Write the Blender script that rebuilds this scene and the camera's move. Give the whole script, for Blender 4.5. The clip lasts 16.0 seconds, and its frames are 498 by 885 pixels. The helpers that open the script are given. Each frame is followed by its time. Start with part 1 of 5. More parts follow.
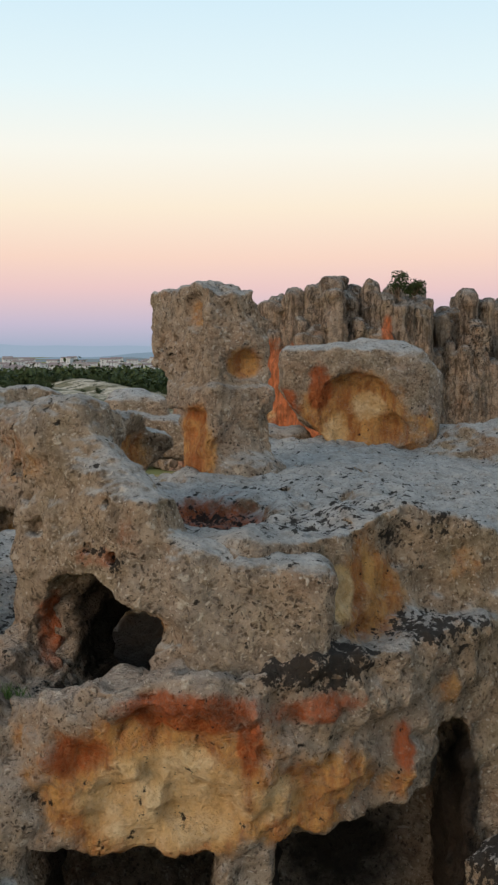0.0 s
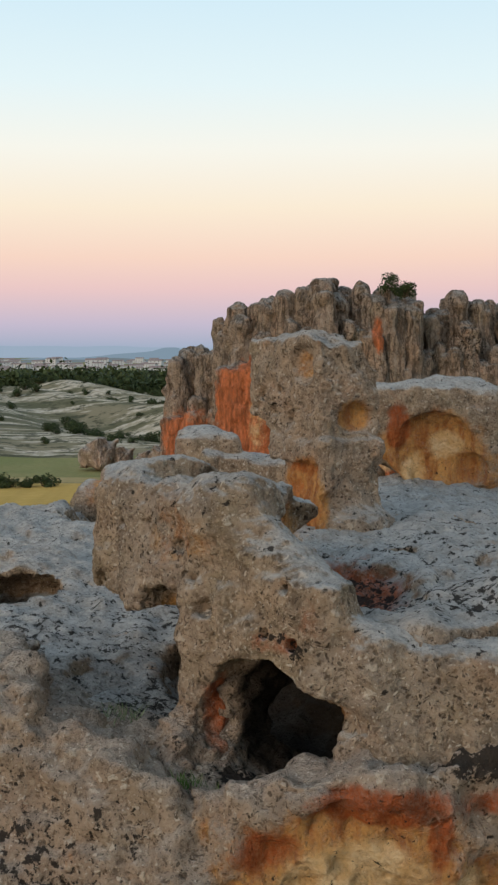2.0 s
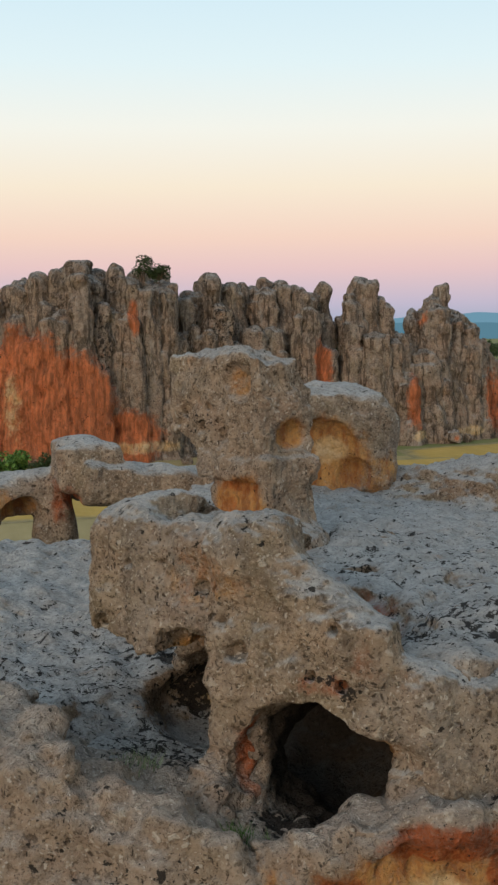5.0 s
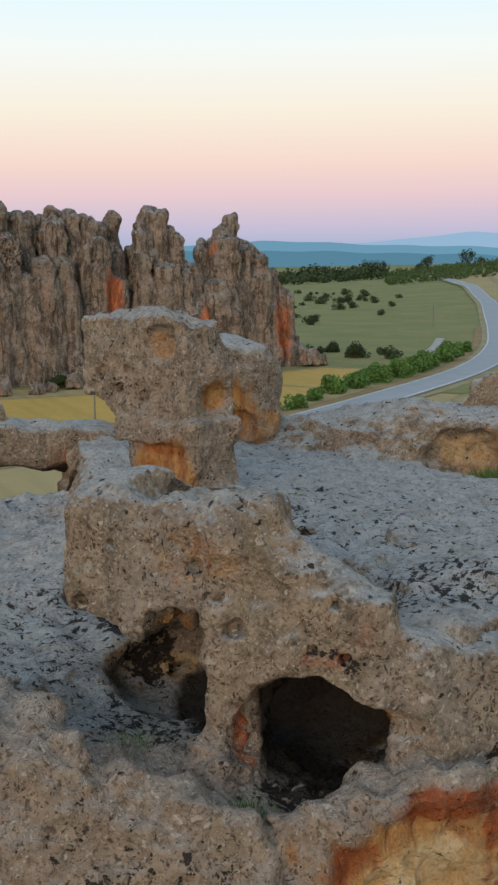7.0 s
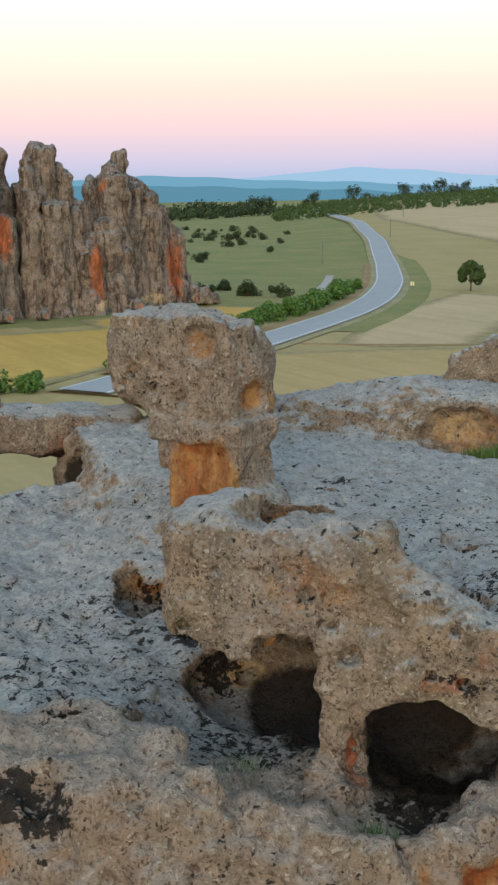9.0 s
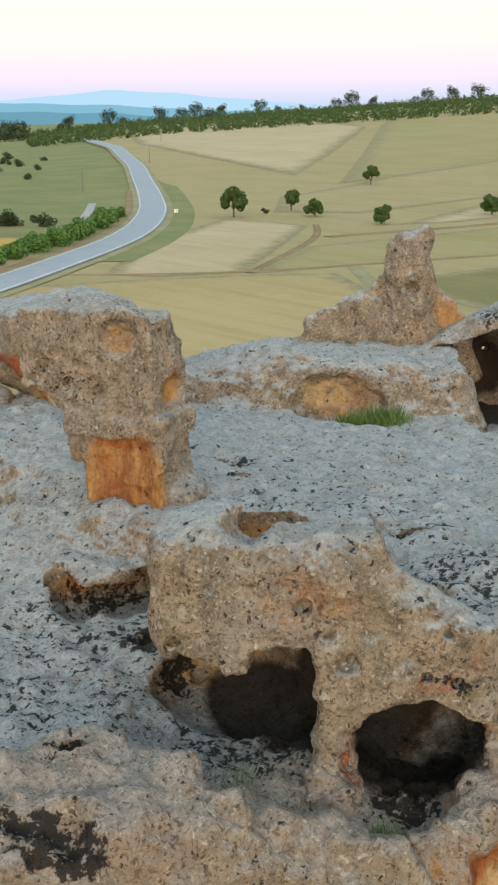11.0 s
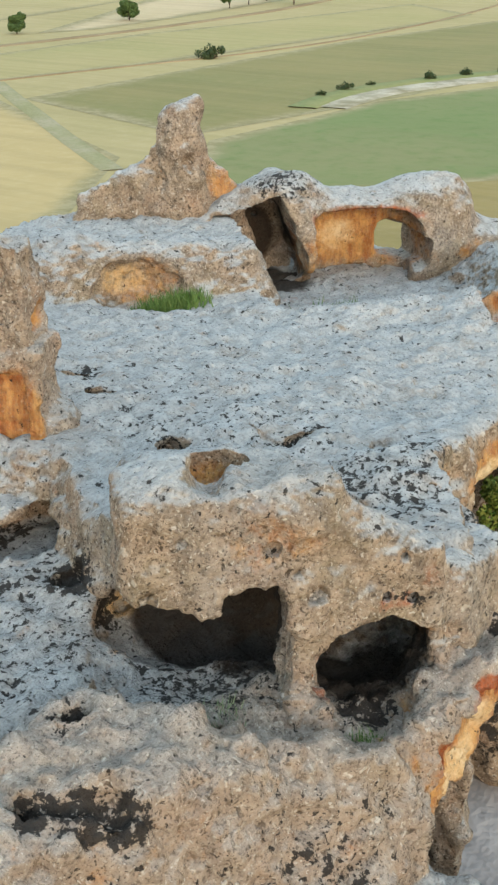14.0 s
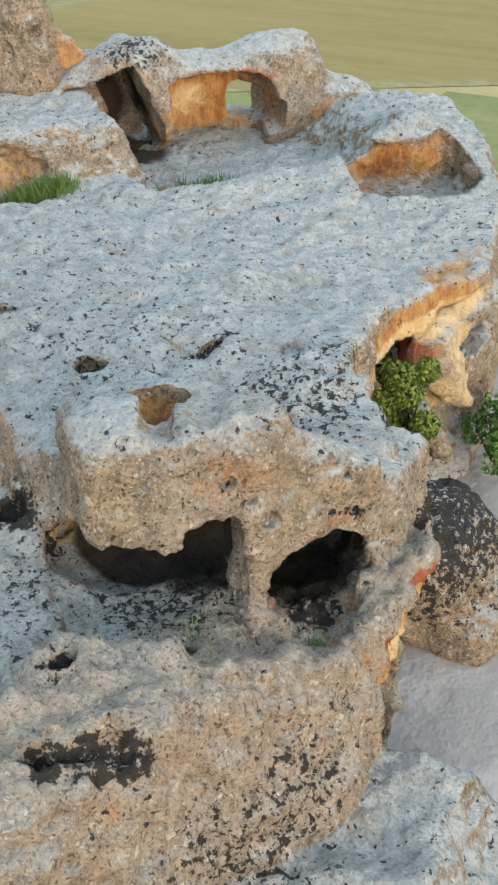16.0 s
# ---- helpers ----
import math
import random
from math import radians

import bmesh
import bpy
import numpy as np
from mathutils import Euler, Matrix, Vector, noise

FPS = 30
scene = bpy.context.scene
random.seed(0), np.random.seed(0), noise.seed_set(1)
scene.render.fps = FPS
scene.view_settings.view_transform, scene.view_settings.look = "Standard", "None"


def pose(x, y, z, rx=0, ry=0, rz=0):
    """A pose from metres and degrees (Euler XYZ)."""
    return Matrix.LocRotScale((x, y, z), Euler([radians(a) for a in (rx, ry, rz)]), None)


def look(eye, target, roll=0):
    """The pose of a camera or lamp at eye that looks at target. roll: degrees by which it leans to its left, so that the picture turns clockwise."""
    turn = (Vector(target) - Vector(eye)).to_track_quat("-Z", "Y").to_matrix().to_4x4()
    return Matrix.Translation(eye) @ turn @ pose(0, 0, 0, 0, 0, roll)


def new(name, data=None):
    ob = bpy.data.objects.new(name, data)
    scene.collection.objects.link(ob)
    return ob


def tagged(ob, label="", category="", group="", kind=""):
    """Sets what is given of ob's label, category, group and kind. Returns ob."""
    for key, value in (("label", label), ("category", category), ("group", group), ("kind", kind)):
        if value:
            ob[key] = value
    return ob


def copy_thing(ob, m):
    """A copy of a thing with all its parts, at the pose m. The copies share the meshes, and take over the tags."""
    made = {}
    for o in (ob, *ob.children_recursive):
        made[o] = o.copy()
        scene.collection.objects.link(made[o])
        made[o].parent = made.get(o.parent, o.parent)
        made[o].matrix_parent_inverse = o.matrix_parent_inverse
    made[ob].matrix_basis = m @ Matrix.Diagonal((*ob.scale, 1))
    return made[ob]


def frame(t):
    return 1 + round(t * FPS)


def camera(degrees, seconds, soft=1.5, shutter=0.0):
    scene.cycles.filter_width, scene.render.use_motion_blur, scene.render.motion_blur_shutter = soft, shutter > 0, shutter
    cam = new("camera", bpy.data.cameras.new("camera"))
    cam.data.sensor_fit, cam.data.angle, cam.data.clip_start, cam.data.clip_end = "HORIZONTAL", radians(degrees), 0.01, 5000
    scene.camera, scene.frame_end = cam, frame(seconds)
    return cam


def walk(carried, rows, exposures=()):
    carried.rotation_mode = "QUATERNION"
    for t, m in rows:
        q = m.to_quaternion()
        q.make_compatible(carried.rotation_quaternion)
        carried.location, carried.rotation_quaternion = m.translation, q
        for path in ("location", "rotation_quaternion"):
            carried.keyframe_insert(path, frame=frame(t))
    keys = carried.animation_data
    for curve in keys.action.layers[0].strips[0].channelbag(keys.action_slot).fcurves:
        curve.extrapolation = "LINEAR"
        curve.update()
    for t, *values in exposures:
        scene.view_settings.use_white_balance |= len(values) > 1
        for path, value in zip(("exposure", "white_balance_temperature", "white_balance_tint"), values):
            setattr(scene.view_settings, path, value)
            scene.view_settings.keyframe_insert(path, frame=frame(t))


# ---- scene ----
cam = camera(23.1, 16.0, soft=2.4)
METRES, EYE, TILT, LEAN, TURN = 9.24, 22.6, -4.3, 0.0, 0.0
ROWS = [
    (0.0, 0.0, 0.0, 0.0, 0.0, 0.0, -0.0),
    (0.5, -0.0274, 0.0026, 0.0148, 0.04, -0.01, 0.03),
    (1.0, -0.0538, 0.0054, 0.0268, 0.06, 0.01, 0.04),
    (1.5, -0.08, 0.009, 0.0367, -0.19, 0.01, 0.09),
    (2.0, -0.1067, 0.0134, 0.0459, -0.69, 0.0, 0.16),
    (2.5, -0.133, 0.0181, 0.0545, -1.52, -0.01, 0.29),
    (3.0, -0.1584, 0.0231, 0.0618, -2.57, -0.04, 0.42),
    (3.5, -0.1833, 0.0284, 0.0674, -4.15, -0.09, 0.58),
    (4.0, -0.2094, 0.0339, 0.0723, -6.6, -0.2, 0.81),
    (4.5, -0.2356, 0.04, 0.076, -9.44, -0.31, 1.09),
    (5.0, -0.2619, 0.0462, 0.0803, -12.42, -1.04, 1.35),
    (7.5, -0.3988, 0.0927, 0.1244, -23.95, -5.51, 2.15),
    (8.0, -0.4268, 0.1063, 0.1388, -25.07, -6.31, 2.21),
    (10.5, -0.5618, 0.1943, 0.215, -35.12, -10.72, 2.82),
    (11.0, -0.5857, 0.2135, 0.2289, -38.9, -11.75, 3.06),
    (11.5, -0.609, 0.2342, 0.243, -42.37, -12.79, 3.26),
    (12.0, -0.6314, 0.2563, 0.2588, -45.03, -13.95, 3.4),
    (12.5, -0.6511, 0.2789, 0.2742, -47.56, -15.18, 3.51),
    (13.0, -0.6686, 0.3009, 0.2902, -50.28, -16.56, 3.66),
    (13.5, -0.6842, 0.3228, 0.3074, -52.95, -18.95, 3.78),
    (14.0, -0.6983, 0.3447, 0.3233, -55.64, -21.36, 3.88),
    (14.5, -0.7113, 0.3657, 0.3444, -58.26, -23.84, 3.96),
    (15.0, -0.7225, 0.3855, 0.369, -60.76, -26.27, 4.1),
    (15.5, -0.7289, 0.3993, 0.3926, -63.17, -28.51, 4.15),
    (16.0, -0.7354, 0.4147, 0.418, -65.51, -30.86, 4.21),
]
walk(cam, [(t, pose(0, 0, EYE, TILT, LEAN, TURN) @ pose(METRES * x, METRES * y, METRES * z, 90 + pitch, roll, yaw)) for t, x, y, z, yaw, pitch, roll in ROWS],
     exposures=[(0, -0.13, 6600, 10), (5.0, -0.17, 6550, 9), (8.2, 0.04, 6000, 7), (10.3, 0.46, 6550, 4), (12.5, 0.88, 6450, 5), (14.5, 1.13, 6350, 5), (16, 1.13, 6350, 5)])

# ---- world and light ----
world = bpy.data.worlds.new("dusk_sky")
scene.world = world
world.use_nodes = True
wn, wl = world.node_tree.nodes, world.node_tree.links
wn.clear()


def ramp(nodes, stops, interp="LINEAR"):
    r = nodes.new("ShaderNodeValToRGB")
    r.color_ramp.interpolation = interp
    e = r.color_ramp.elements
    while len(e) < len(stops):
        e.new(0.5)
    for el, (p, c) in zip(e, stops):
        el.position, el.color = p, (*c, 1) if len(c) == 3 else c
    return r


w_co = wn.new("ShaderNodeTexCoord")
w_sep = wn.new("ShaderNodeSeparateXYZ")
w_map = wn.new("ShaderNodeMapRange")
w_map.inputs["From Min"].default_value, w_map.inputs["From Max"].default_value = -0.1, 0.9
w_ramp = ramp(wn, [
    (0.00, (0.20, 0.21, 0.20)), (0.085, (0.25, 0.33, 0.43)), (0.10, (0.33, 0.42, 0.56)), (0.122, (0.56, 0.50, 0.63)),
    (0.150, (0.82, 0.58, 0.58)), (0.175, (0.93, 0.68, 0.57)), (0.215, (0.96, 0.84, 0.68)), (0.26, (0.93, 0.93, 0.86)),
    (0.31, (0.78, 0.92, 0.96)), (0.40, (0.60, 0.82, 0.96)), (0.62, (0.50, 0.66, 0.82)), (1.0, (0.44, 0.56, 0.70)),
])
w_bg = wn.new("ShaderNodeBackground")
w_bg.inputs["Strength"].default_value = 1.1
w_out = wn.new("ShaderNodeOutputWorld")
wl.new(w_co.outputs["Generated"], w_sep.inputs[0])
wl.new(w_sep.outputs["Z"], w_map.inputs["Value"])
wl.new(w_map.outputs[0], w_ramp.inputs[0])
wl.new(w_ramp.outputs["Color"], w_bg.inputs["Color"])
wl.new(w_bg.outputs[0], w_out.inputs["Surface"])

# the glow of the set sun, low behind the first camera
sun = new("sun", bpy.data.lights.new("sun", "SUN"))
sun.data.energy, sun.data.angle, sun.data.color = 1.8, radians(32), (1.0, 0.79, 0.58)
sun.matrix_world = look((-42, -52, 17), (0, 0, 0))

# ---- materials ----
class Nodes:
    """A short hand for building node materials."""

    def __init__(self, name):
        self.mat = bpy.data.materials.new(name)
        self.mat.use_nodes = True
        self.n, self.l = self.mat.node_tree.nodes, self.mat.node_tree.links
        self.bsdf = self.n["Principled BSDF"]
        self.co = self.n.new("ShaderNodeTexCoord").outputs["Object"]

    def link(self, a, b):
        self.l.new(a, b)
        return a

    def node(self, kind, ins=(), operation="", interpolation_type="", attribute_name=""):
        nd = self.n.new(kind)
        if operation:
            nd.operation = operation
        if interpolation_type:
            nd.interpolation_type = interpolation_type
        if attribute_name:
            nd.attribute_name = attribute_name
        for k, v in dict(ins).items():
            if isinstance(v, bpy.types.NodeSocket):
                self.l.new(v, nd.inputs[k])
            else:
                nd.inputs[k].default_value = v
        return nd

    def noise(self, scale, detail=6, rough=0.6, co=None, dist=0.0):
        return self.node("ShaderNodeTexNoise", {"Vector": co or self.co, "Scale": scale, "Detail": detail, "Roughness": rough, "Distortion": dist}).outputs["Fac"]

    def scaled(self, x, y, z):
        return self.node("ShaderNodeMapping", {"Vector": self.co, "Scale": (x, y, z)}).outputs[0]

    def step(self, v, a, b, lo=0.0, hi=1.0):
        return self.node("ShaderNodeMapRange", {"Value": v, "From Min": a, "From Max": b, "To Min": lo, "To Max": hi}, interpolation_type="SMOOTHSTEP").outputs[0]

    def math(self, op, a, b=0.0, c=0.0):
        return self.node("ShaderNodeMath", {0: a, 1: b, 2: c}, operation=op).outputs[0]

    def mix(self, f, a, b, blend="MIX"):
        nd = self.n.new("ShaderNodeMix")
        nd.data_type, nd.blend_type = "RGBA", blend
        for i, v in ((0, f), (6, a), (7, b)):
            if isinstance(v, bpy.types.NodeSocket):
                self.l.new(v, nd.inputs[i])
            else:
                nd.inputs[i].default_value = (*v, 1) if isinstance(v, tuple) else v
        return nd.outputs[2]

    def attr(self, name):
        return self.node("ShaderNodeAttribute", attribute_name=name).outputs["Fac"]

    def done(self, colour, rough=0.9, bump=None, strength=0.5, dist=0.05, spec=0.2):
        if isinstance(colour, tuple):
            self.bsdf.inputs["Base Color"].default_value = (*colour, 1)
        else:
            self.l.new(colour, self.bsdf.inputs["Base Color"])
        self.bsdf.inputs["Roughness"].default_value = rough
        self.bsdf.inputs["Specular IOR Level"].default_value = spec
        if bump is not None:
            b = self.node("ShaderNodeBump", {"Height": bump, "Strength": strength, "Distance": dist})
            self.l.new(b.outputs[0], self.bsdf.inputs["Normal"])
        return self.mat


def stone(name, size=1.0, bump=1.0, tan=(0.37, 0.272, 0.188), grey=(0.46, 0.447, 0.422), lichen=1.0, split=0.0, red=(0.42, 0.10, 0.03), gravel=1.0):
    """Weathered tuff full of gravel: tan where it is steep, grey and lichened on top; the attributes ochre, rust and
    pale mark its stains, warm its broken front, the others black lichen and shade painted into its hollows.
    """
    m = Nodes(name)
    s = 1.0 / size
    big = m.noise(0.35 * s, 4, 0.6)
    hue = m.noise(0.8 * s, 5, 0.65)
    mid = m.noise(2.4 * s, 8, 0.68)
    fine = m.noise(11 * s, 6, 0.7)
    up = m.node("ShaderNodeSeparateXYZ", {0: m.node("ShaderNodeNewGeometry").outputs["Normal"]}).outputs["Z"]
    top = m.math("MULTIPLY", m.step(m.math("MULTIPLY_ADD", mid, 0.4, up), 0.6, 1.05), m.step(m.attr("warm"), 0.0, 1.0, 1.0, 0.25))
    steep = m.mix(m.step(mid, 0.32, 0.68), tuple(c * 0.56 for c in tan), tuple(min(1, c * 1.34) for c in tan))
    steep = m.mix(m.step(hue, 0.5, 0.66, 0, 0.45), steep, (tan[0] * 1.05, tan[1] * 0.86, tan[2] * 0.78))
    steep = m.mix(m.step(hue, 0.48, 0.34, 0, 0.4), steep, (tan[0] * 0.8, tan[1] * 0.86, tan[2] * 0.72))
    steep = m.mix(m.step(m.attr("warm"), 0.2, 1.0, 0, 0.4), steep, (tan[0] * 1.32, tan[1] * 1.36, tan[2] * 1.52))
    steep = m.mix(m.step(big, 0.45, 0.7, 0, 0.35), steep, tuple(c * 0.8 for c in grey))
    flat = m.mix(m.step(mid, 0.32, 0.66), tuple(c * 0.8 for c in grey), tuple(min(1, c * 1.22) for c in grey))
    flat = m.mix(m.step(hue, 0.52, 0.68, 0, 0.35), flat, tuple(c * 0.95 for c in tan))
    col = m.mix(top, steep, flat)
    col = m.mix(m.step(fine, 0.53, 0.64, 0, 0.4), col, m.mix(top, (0.60, 0.49, 0.37), (0.64, 0.64, 0.62)))
    col = m.mix(m.step(fine, 0.37, 0.47, 0.7, 0), col, m.mix(top, (0.14, 0.095, 0.06), (0.26, 0.26, 0.25)))
    # pebbles in the tuff and the sockets they fell from, in swarms
    wob = m.node("ShaderNodeVectorMath", {0: m.node("ShaderNodeTexNoise", {"Vector": m.co, "Scale": 5 * s, "Detail": 4.0}).outputs["Color"]}, operation="SCALE")
    wob.inputs["Scale"].default_value = 0.34 * size
    co2 = m.node("ShaderNodeVectorMath", {0: m.co, 1: wob.outputs[0]}, operation="ADD").outputs[0]
    swarm = m.noise(0.9 * s, 4, 0.6)
    calm = m.math("SUBTRACT", 1.0, m.math("MULTIPLY", m.step(top, 0.5, 0.9), m.step(m.noise(0.22 * s, 4, 0.6), 0.42, 0.58, 0.2, 0.8)))
    hs = None
    for sc, hi in ((4.2, 0.34), (9.5, 0.44), (17.0, 0.46)):
        v = m.node("ShaderNodeTexVoronoi", {"Vector": co2, "Scale": sc * s, "Randomness": 1.0})
        tint = m.node("ShaderNodeSeparateColor", {0: v.outputs["Color"]}).outputs
        reach = m.math("MULTIPLY_ADD", tint[2], 0.9 * hi, 0.3 * hi)
        body = m.step(m.math("DIVIDE", v.outputs["Distance"], reach), 0.5, 1.0, 1, 0)
        light = m.math("MULTIPLY", m.math("MULTIPLY", body, m.step(tint[0], 0.55, 0.68, 0, 0.8 * gravel)), m.math("MULTIPLY", calm, m.step(swarm, 0.66, 0.45, 0.5, 1.0)))
        col = m.mix(light, col, m.mix(tint[1], m.mix(top, (0.50, 0.38, 0.26), (0.58, 0.57, 0.55)), (0.78, 0.70, 0.59)))
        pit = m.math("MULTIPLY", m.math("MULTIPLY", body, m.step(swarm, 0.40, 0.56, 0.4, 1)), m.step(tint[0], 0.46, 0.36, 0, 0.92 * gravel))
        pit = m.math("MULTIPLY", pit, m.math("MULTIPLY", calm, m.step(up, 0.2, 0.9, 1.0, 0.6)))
        # near-black colour paints the shade inside the sockets
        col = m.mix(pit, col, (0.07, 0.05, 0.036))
        g = m.math("SUBTRACT", light, m.math("MULTIPLY", pit, 1.4))
        hs = g if hs is None else m.math("MULTIPLY_ADD", g, 0.5, hs)
    # dark and pale upright streaks down a split cliff
    if split:
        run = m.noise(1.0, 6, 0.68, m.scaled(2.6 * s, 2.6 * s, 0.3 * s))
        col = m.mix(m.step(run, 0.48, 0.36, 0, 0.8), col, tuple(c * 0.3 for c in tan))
        col = m.mix(m.step(run, 0.54, 0.66, 0, 0.5), col, (0.48, 0.42, 0.355))
    # stains of iron and freshly broken stone
    edge = m.math("MULTIPLY_ADD", m.noise(1.6 * s, 8, 0.72), 1.9, -0.95)
    streak = m.noise(1.0, 6, 0.7, m.scaled(3.5 * s, 3.5 * s, 0.7 * s))
    worn = m.step(fine, 0.33, 0.56, 1.0 - 0.45 * gravel, 1.0)
    oc = m.step(m.math("ADD", m.attr("ochre"), edge), 0.2, 0.85)
    ocol = m.mix(m.step(streak, 0.33, 0.66), (0.44, 0.145, 0.035), (0.74, 0.39, 0.12))
    col = m.mix(m.math("MULTIPLY", oc, m.math("MULTIPLY", worn, 0.9)), col, ocol)
    rd = m.step(m.math("ADD", m.attr("rust"), edge), 0.2, 0.85)
    rcol = m.mix(m.step(streak, 0.33, 0.66), tuple(c * 0.5 for c in red), tuple(c * 1.25 for c in red))
    col = m.mix(m.math("MULTIPLY", rd, m.math("MULTIPLY", worn, 0.92)), col, rcol)
    pa = m.step(m.math("ADD", m.attr("pale"), edge), 0.25, 0.9)
    pcol = m.mix(m.step(mid, 0.35, 0.7), (0.80, 0.52, 0.24), (0.92, 0.72, 0.44))
    col = m.mix(m.math("MULTIPLY", pa, m.math("MULTIPLY", worn, 0.9)), col, pcol)
    # black lichen in blots and specks, laid thick as painted shade in pits
    li = m.noise(4.4 * s, 6, 0.66)
    dots = m.noise(8.5 * s, 4, 0.6)
    where = m.math("MULTIPLY_ADD", m.math("MINIMUM", m.attr("lichen_shade"), 1.7), 0.12, m.math("MULTIPLY", top, 0.04))
    where = m.math("MULTIPLY_ADD", big, 0.12, where)
    spot = m.math("MAXIMUM", m.step(m.math("ADD", li, where), 0.705, 0.74), m.step(m.math("ADD", dots, where), 0.76, 0.79))
    col = m.mix(m.math("MULTIPLY", spot, 0.93 * lichen), col, (0.030, 0.026, 0.023))
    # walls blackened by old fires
    # shade of deep rooms and hollows, painted into the colour as near black
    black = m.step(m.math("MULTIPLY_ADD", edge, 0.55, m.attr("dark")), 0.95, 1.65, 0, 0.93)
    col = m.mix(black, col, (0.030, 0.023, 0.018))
    h = m.math("MULTIPLY_ADD", mid, 2.0, m.math("MULTIPLY", fine, 0.7))
    h = m.math("MULTIPLY_ADD", hs, 0.45, h)
    h = m.math("MULTIPLY_ADD", spot, -0.15, h)
    if split:
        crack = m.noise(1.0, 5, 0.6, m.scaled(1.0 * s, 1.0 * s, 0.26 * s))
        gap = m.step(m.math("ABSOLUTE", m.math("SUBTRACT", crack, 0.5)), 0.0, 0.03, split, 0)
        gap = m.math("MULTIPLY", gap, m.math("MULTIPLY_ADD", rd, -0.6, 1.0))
        # the shade down in the cracks is painted near black
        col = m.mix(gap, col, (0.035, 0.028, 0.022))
        h = m.math("MULTIPLY_ADD", gap, -1.2, h)
    return m.done(col, 0.93, h, 0.85 * bump, 0.26 * size, 0.12)


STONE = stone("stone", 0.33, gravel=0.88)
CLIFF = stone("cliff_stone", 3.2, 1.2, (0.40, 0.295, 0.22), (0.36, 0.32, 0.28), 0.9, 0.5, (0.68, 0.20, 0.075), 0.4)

# ---- solid shapes ----
def lattice_noise(p, scale, seed=0):
    """Smooth value noise in -1..1 at the points p (n x 3)."""
    q = p * scale
    i = np.floor(q).astype(np.int64)
    f = q - i
    f = f * f * (3 - 2 * f)
    out = np.zeros(len(p))
    for c in range(8):
        o = np.array([c & 1, c >> 1 & 1, c >> 2 & 1])
        k = i + o
        hsh = (k[:, 0] * 73856093) ^ (k[:, 1] * 19349663) ^ (k[:, 2] * 83492791) ^ (seed * 2654435761)
        hsh = (hsh ^ (hsh >> 13)) * 1274126177 & 0x7FFFFFFF
        hsh = hsh ^ (hsh >> 16)
        w = np.prod(np.where(o, f, 1 - f), axis=1)
        out += w * ((hsh & 0xFFFF) / 32767.5 - 1)
    return out


def fbm(p, scale, octaves=4, gain=0.5, seed=0):
    out, a = np.zeros(len(p)), 1.0
    for o in range(octaves):
        out += a * lattice_noise(p, scale * 2 ** o, seed + o * 7)
        a *= gain
    return out


def smooth(x):
    x = np.clip(x, 0, 1)
    return x * x * (3 - 2 * x)


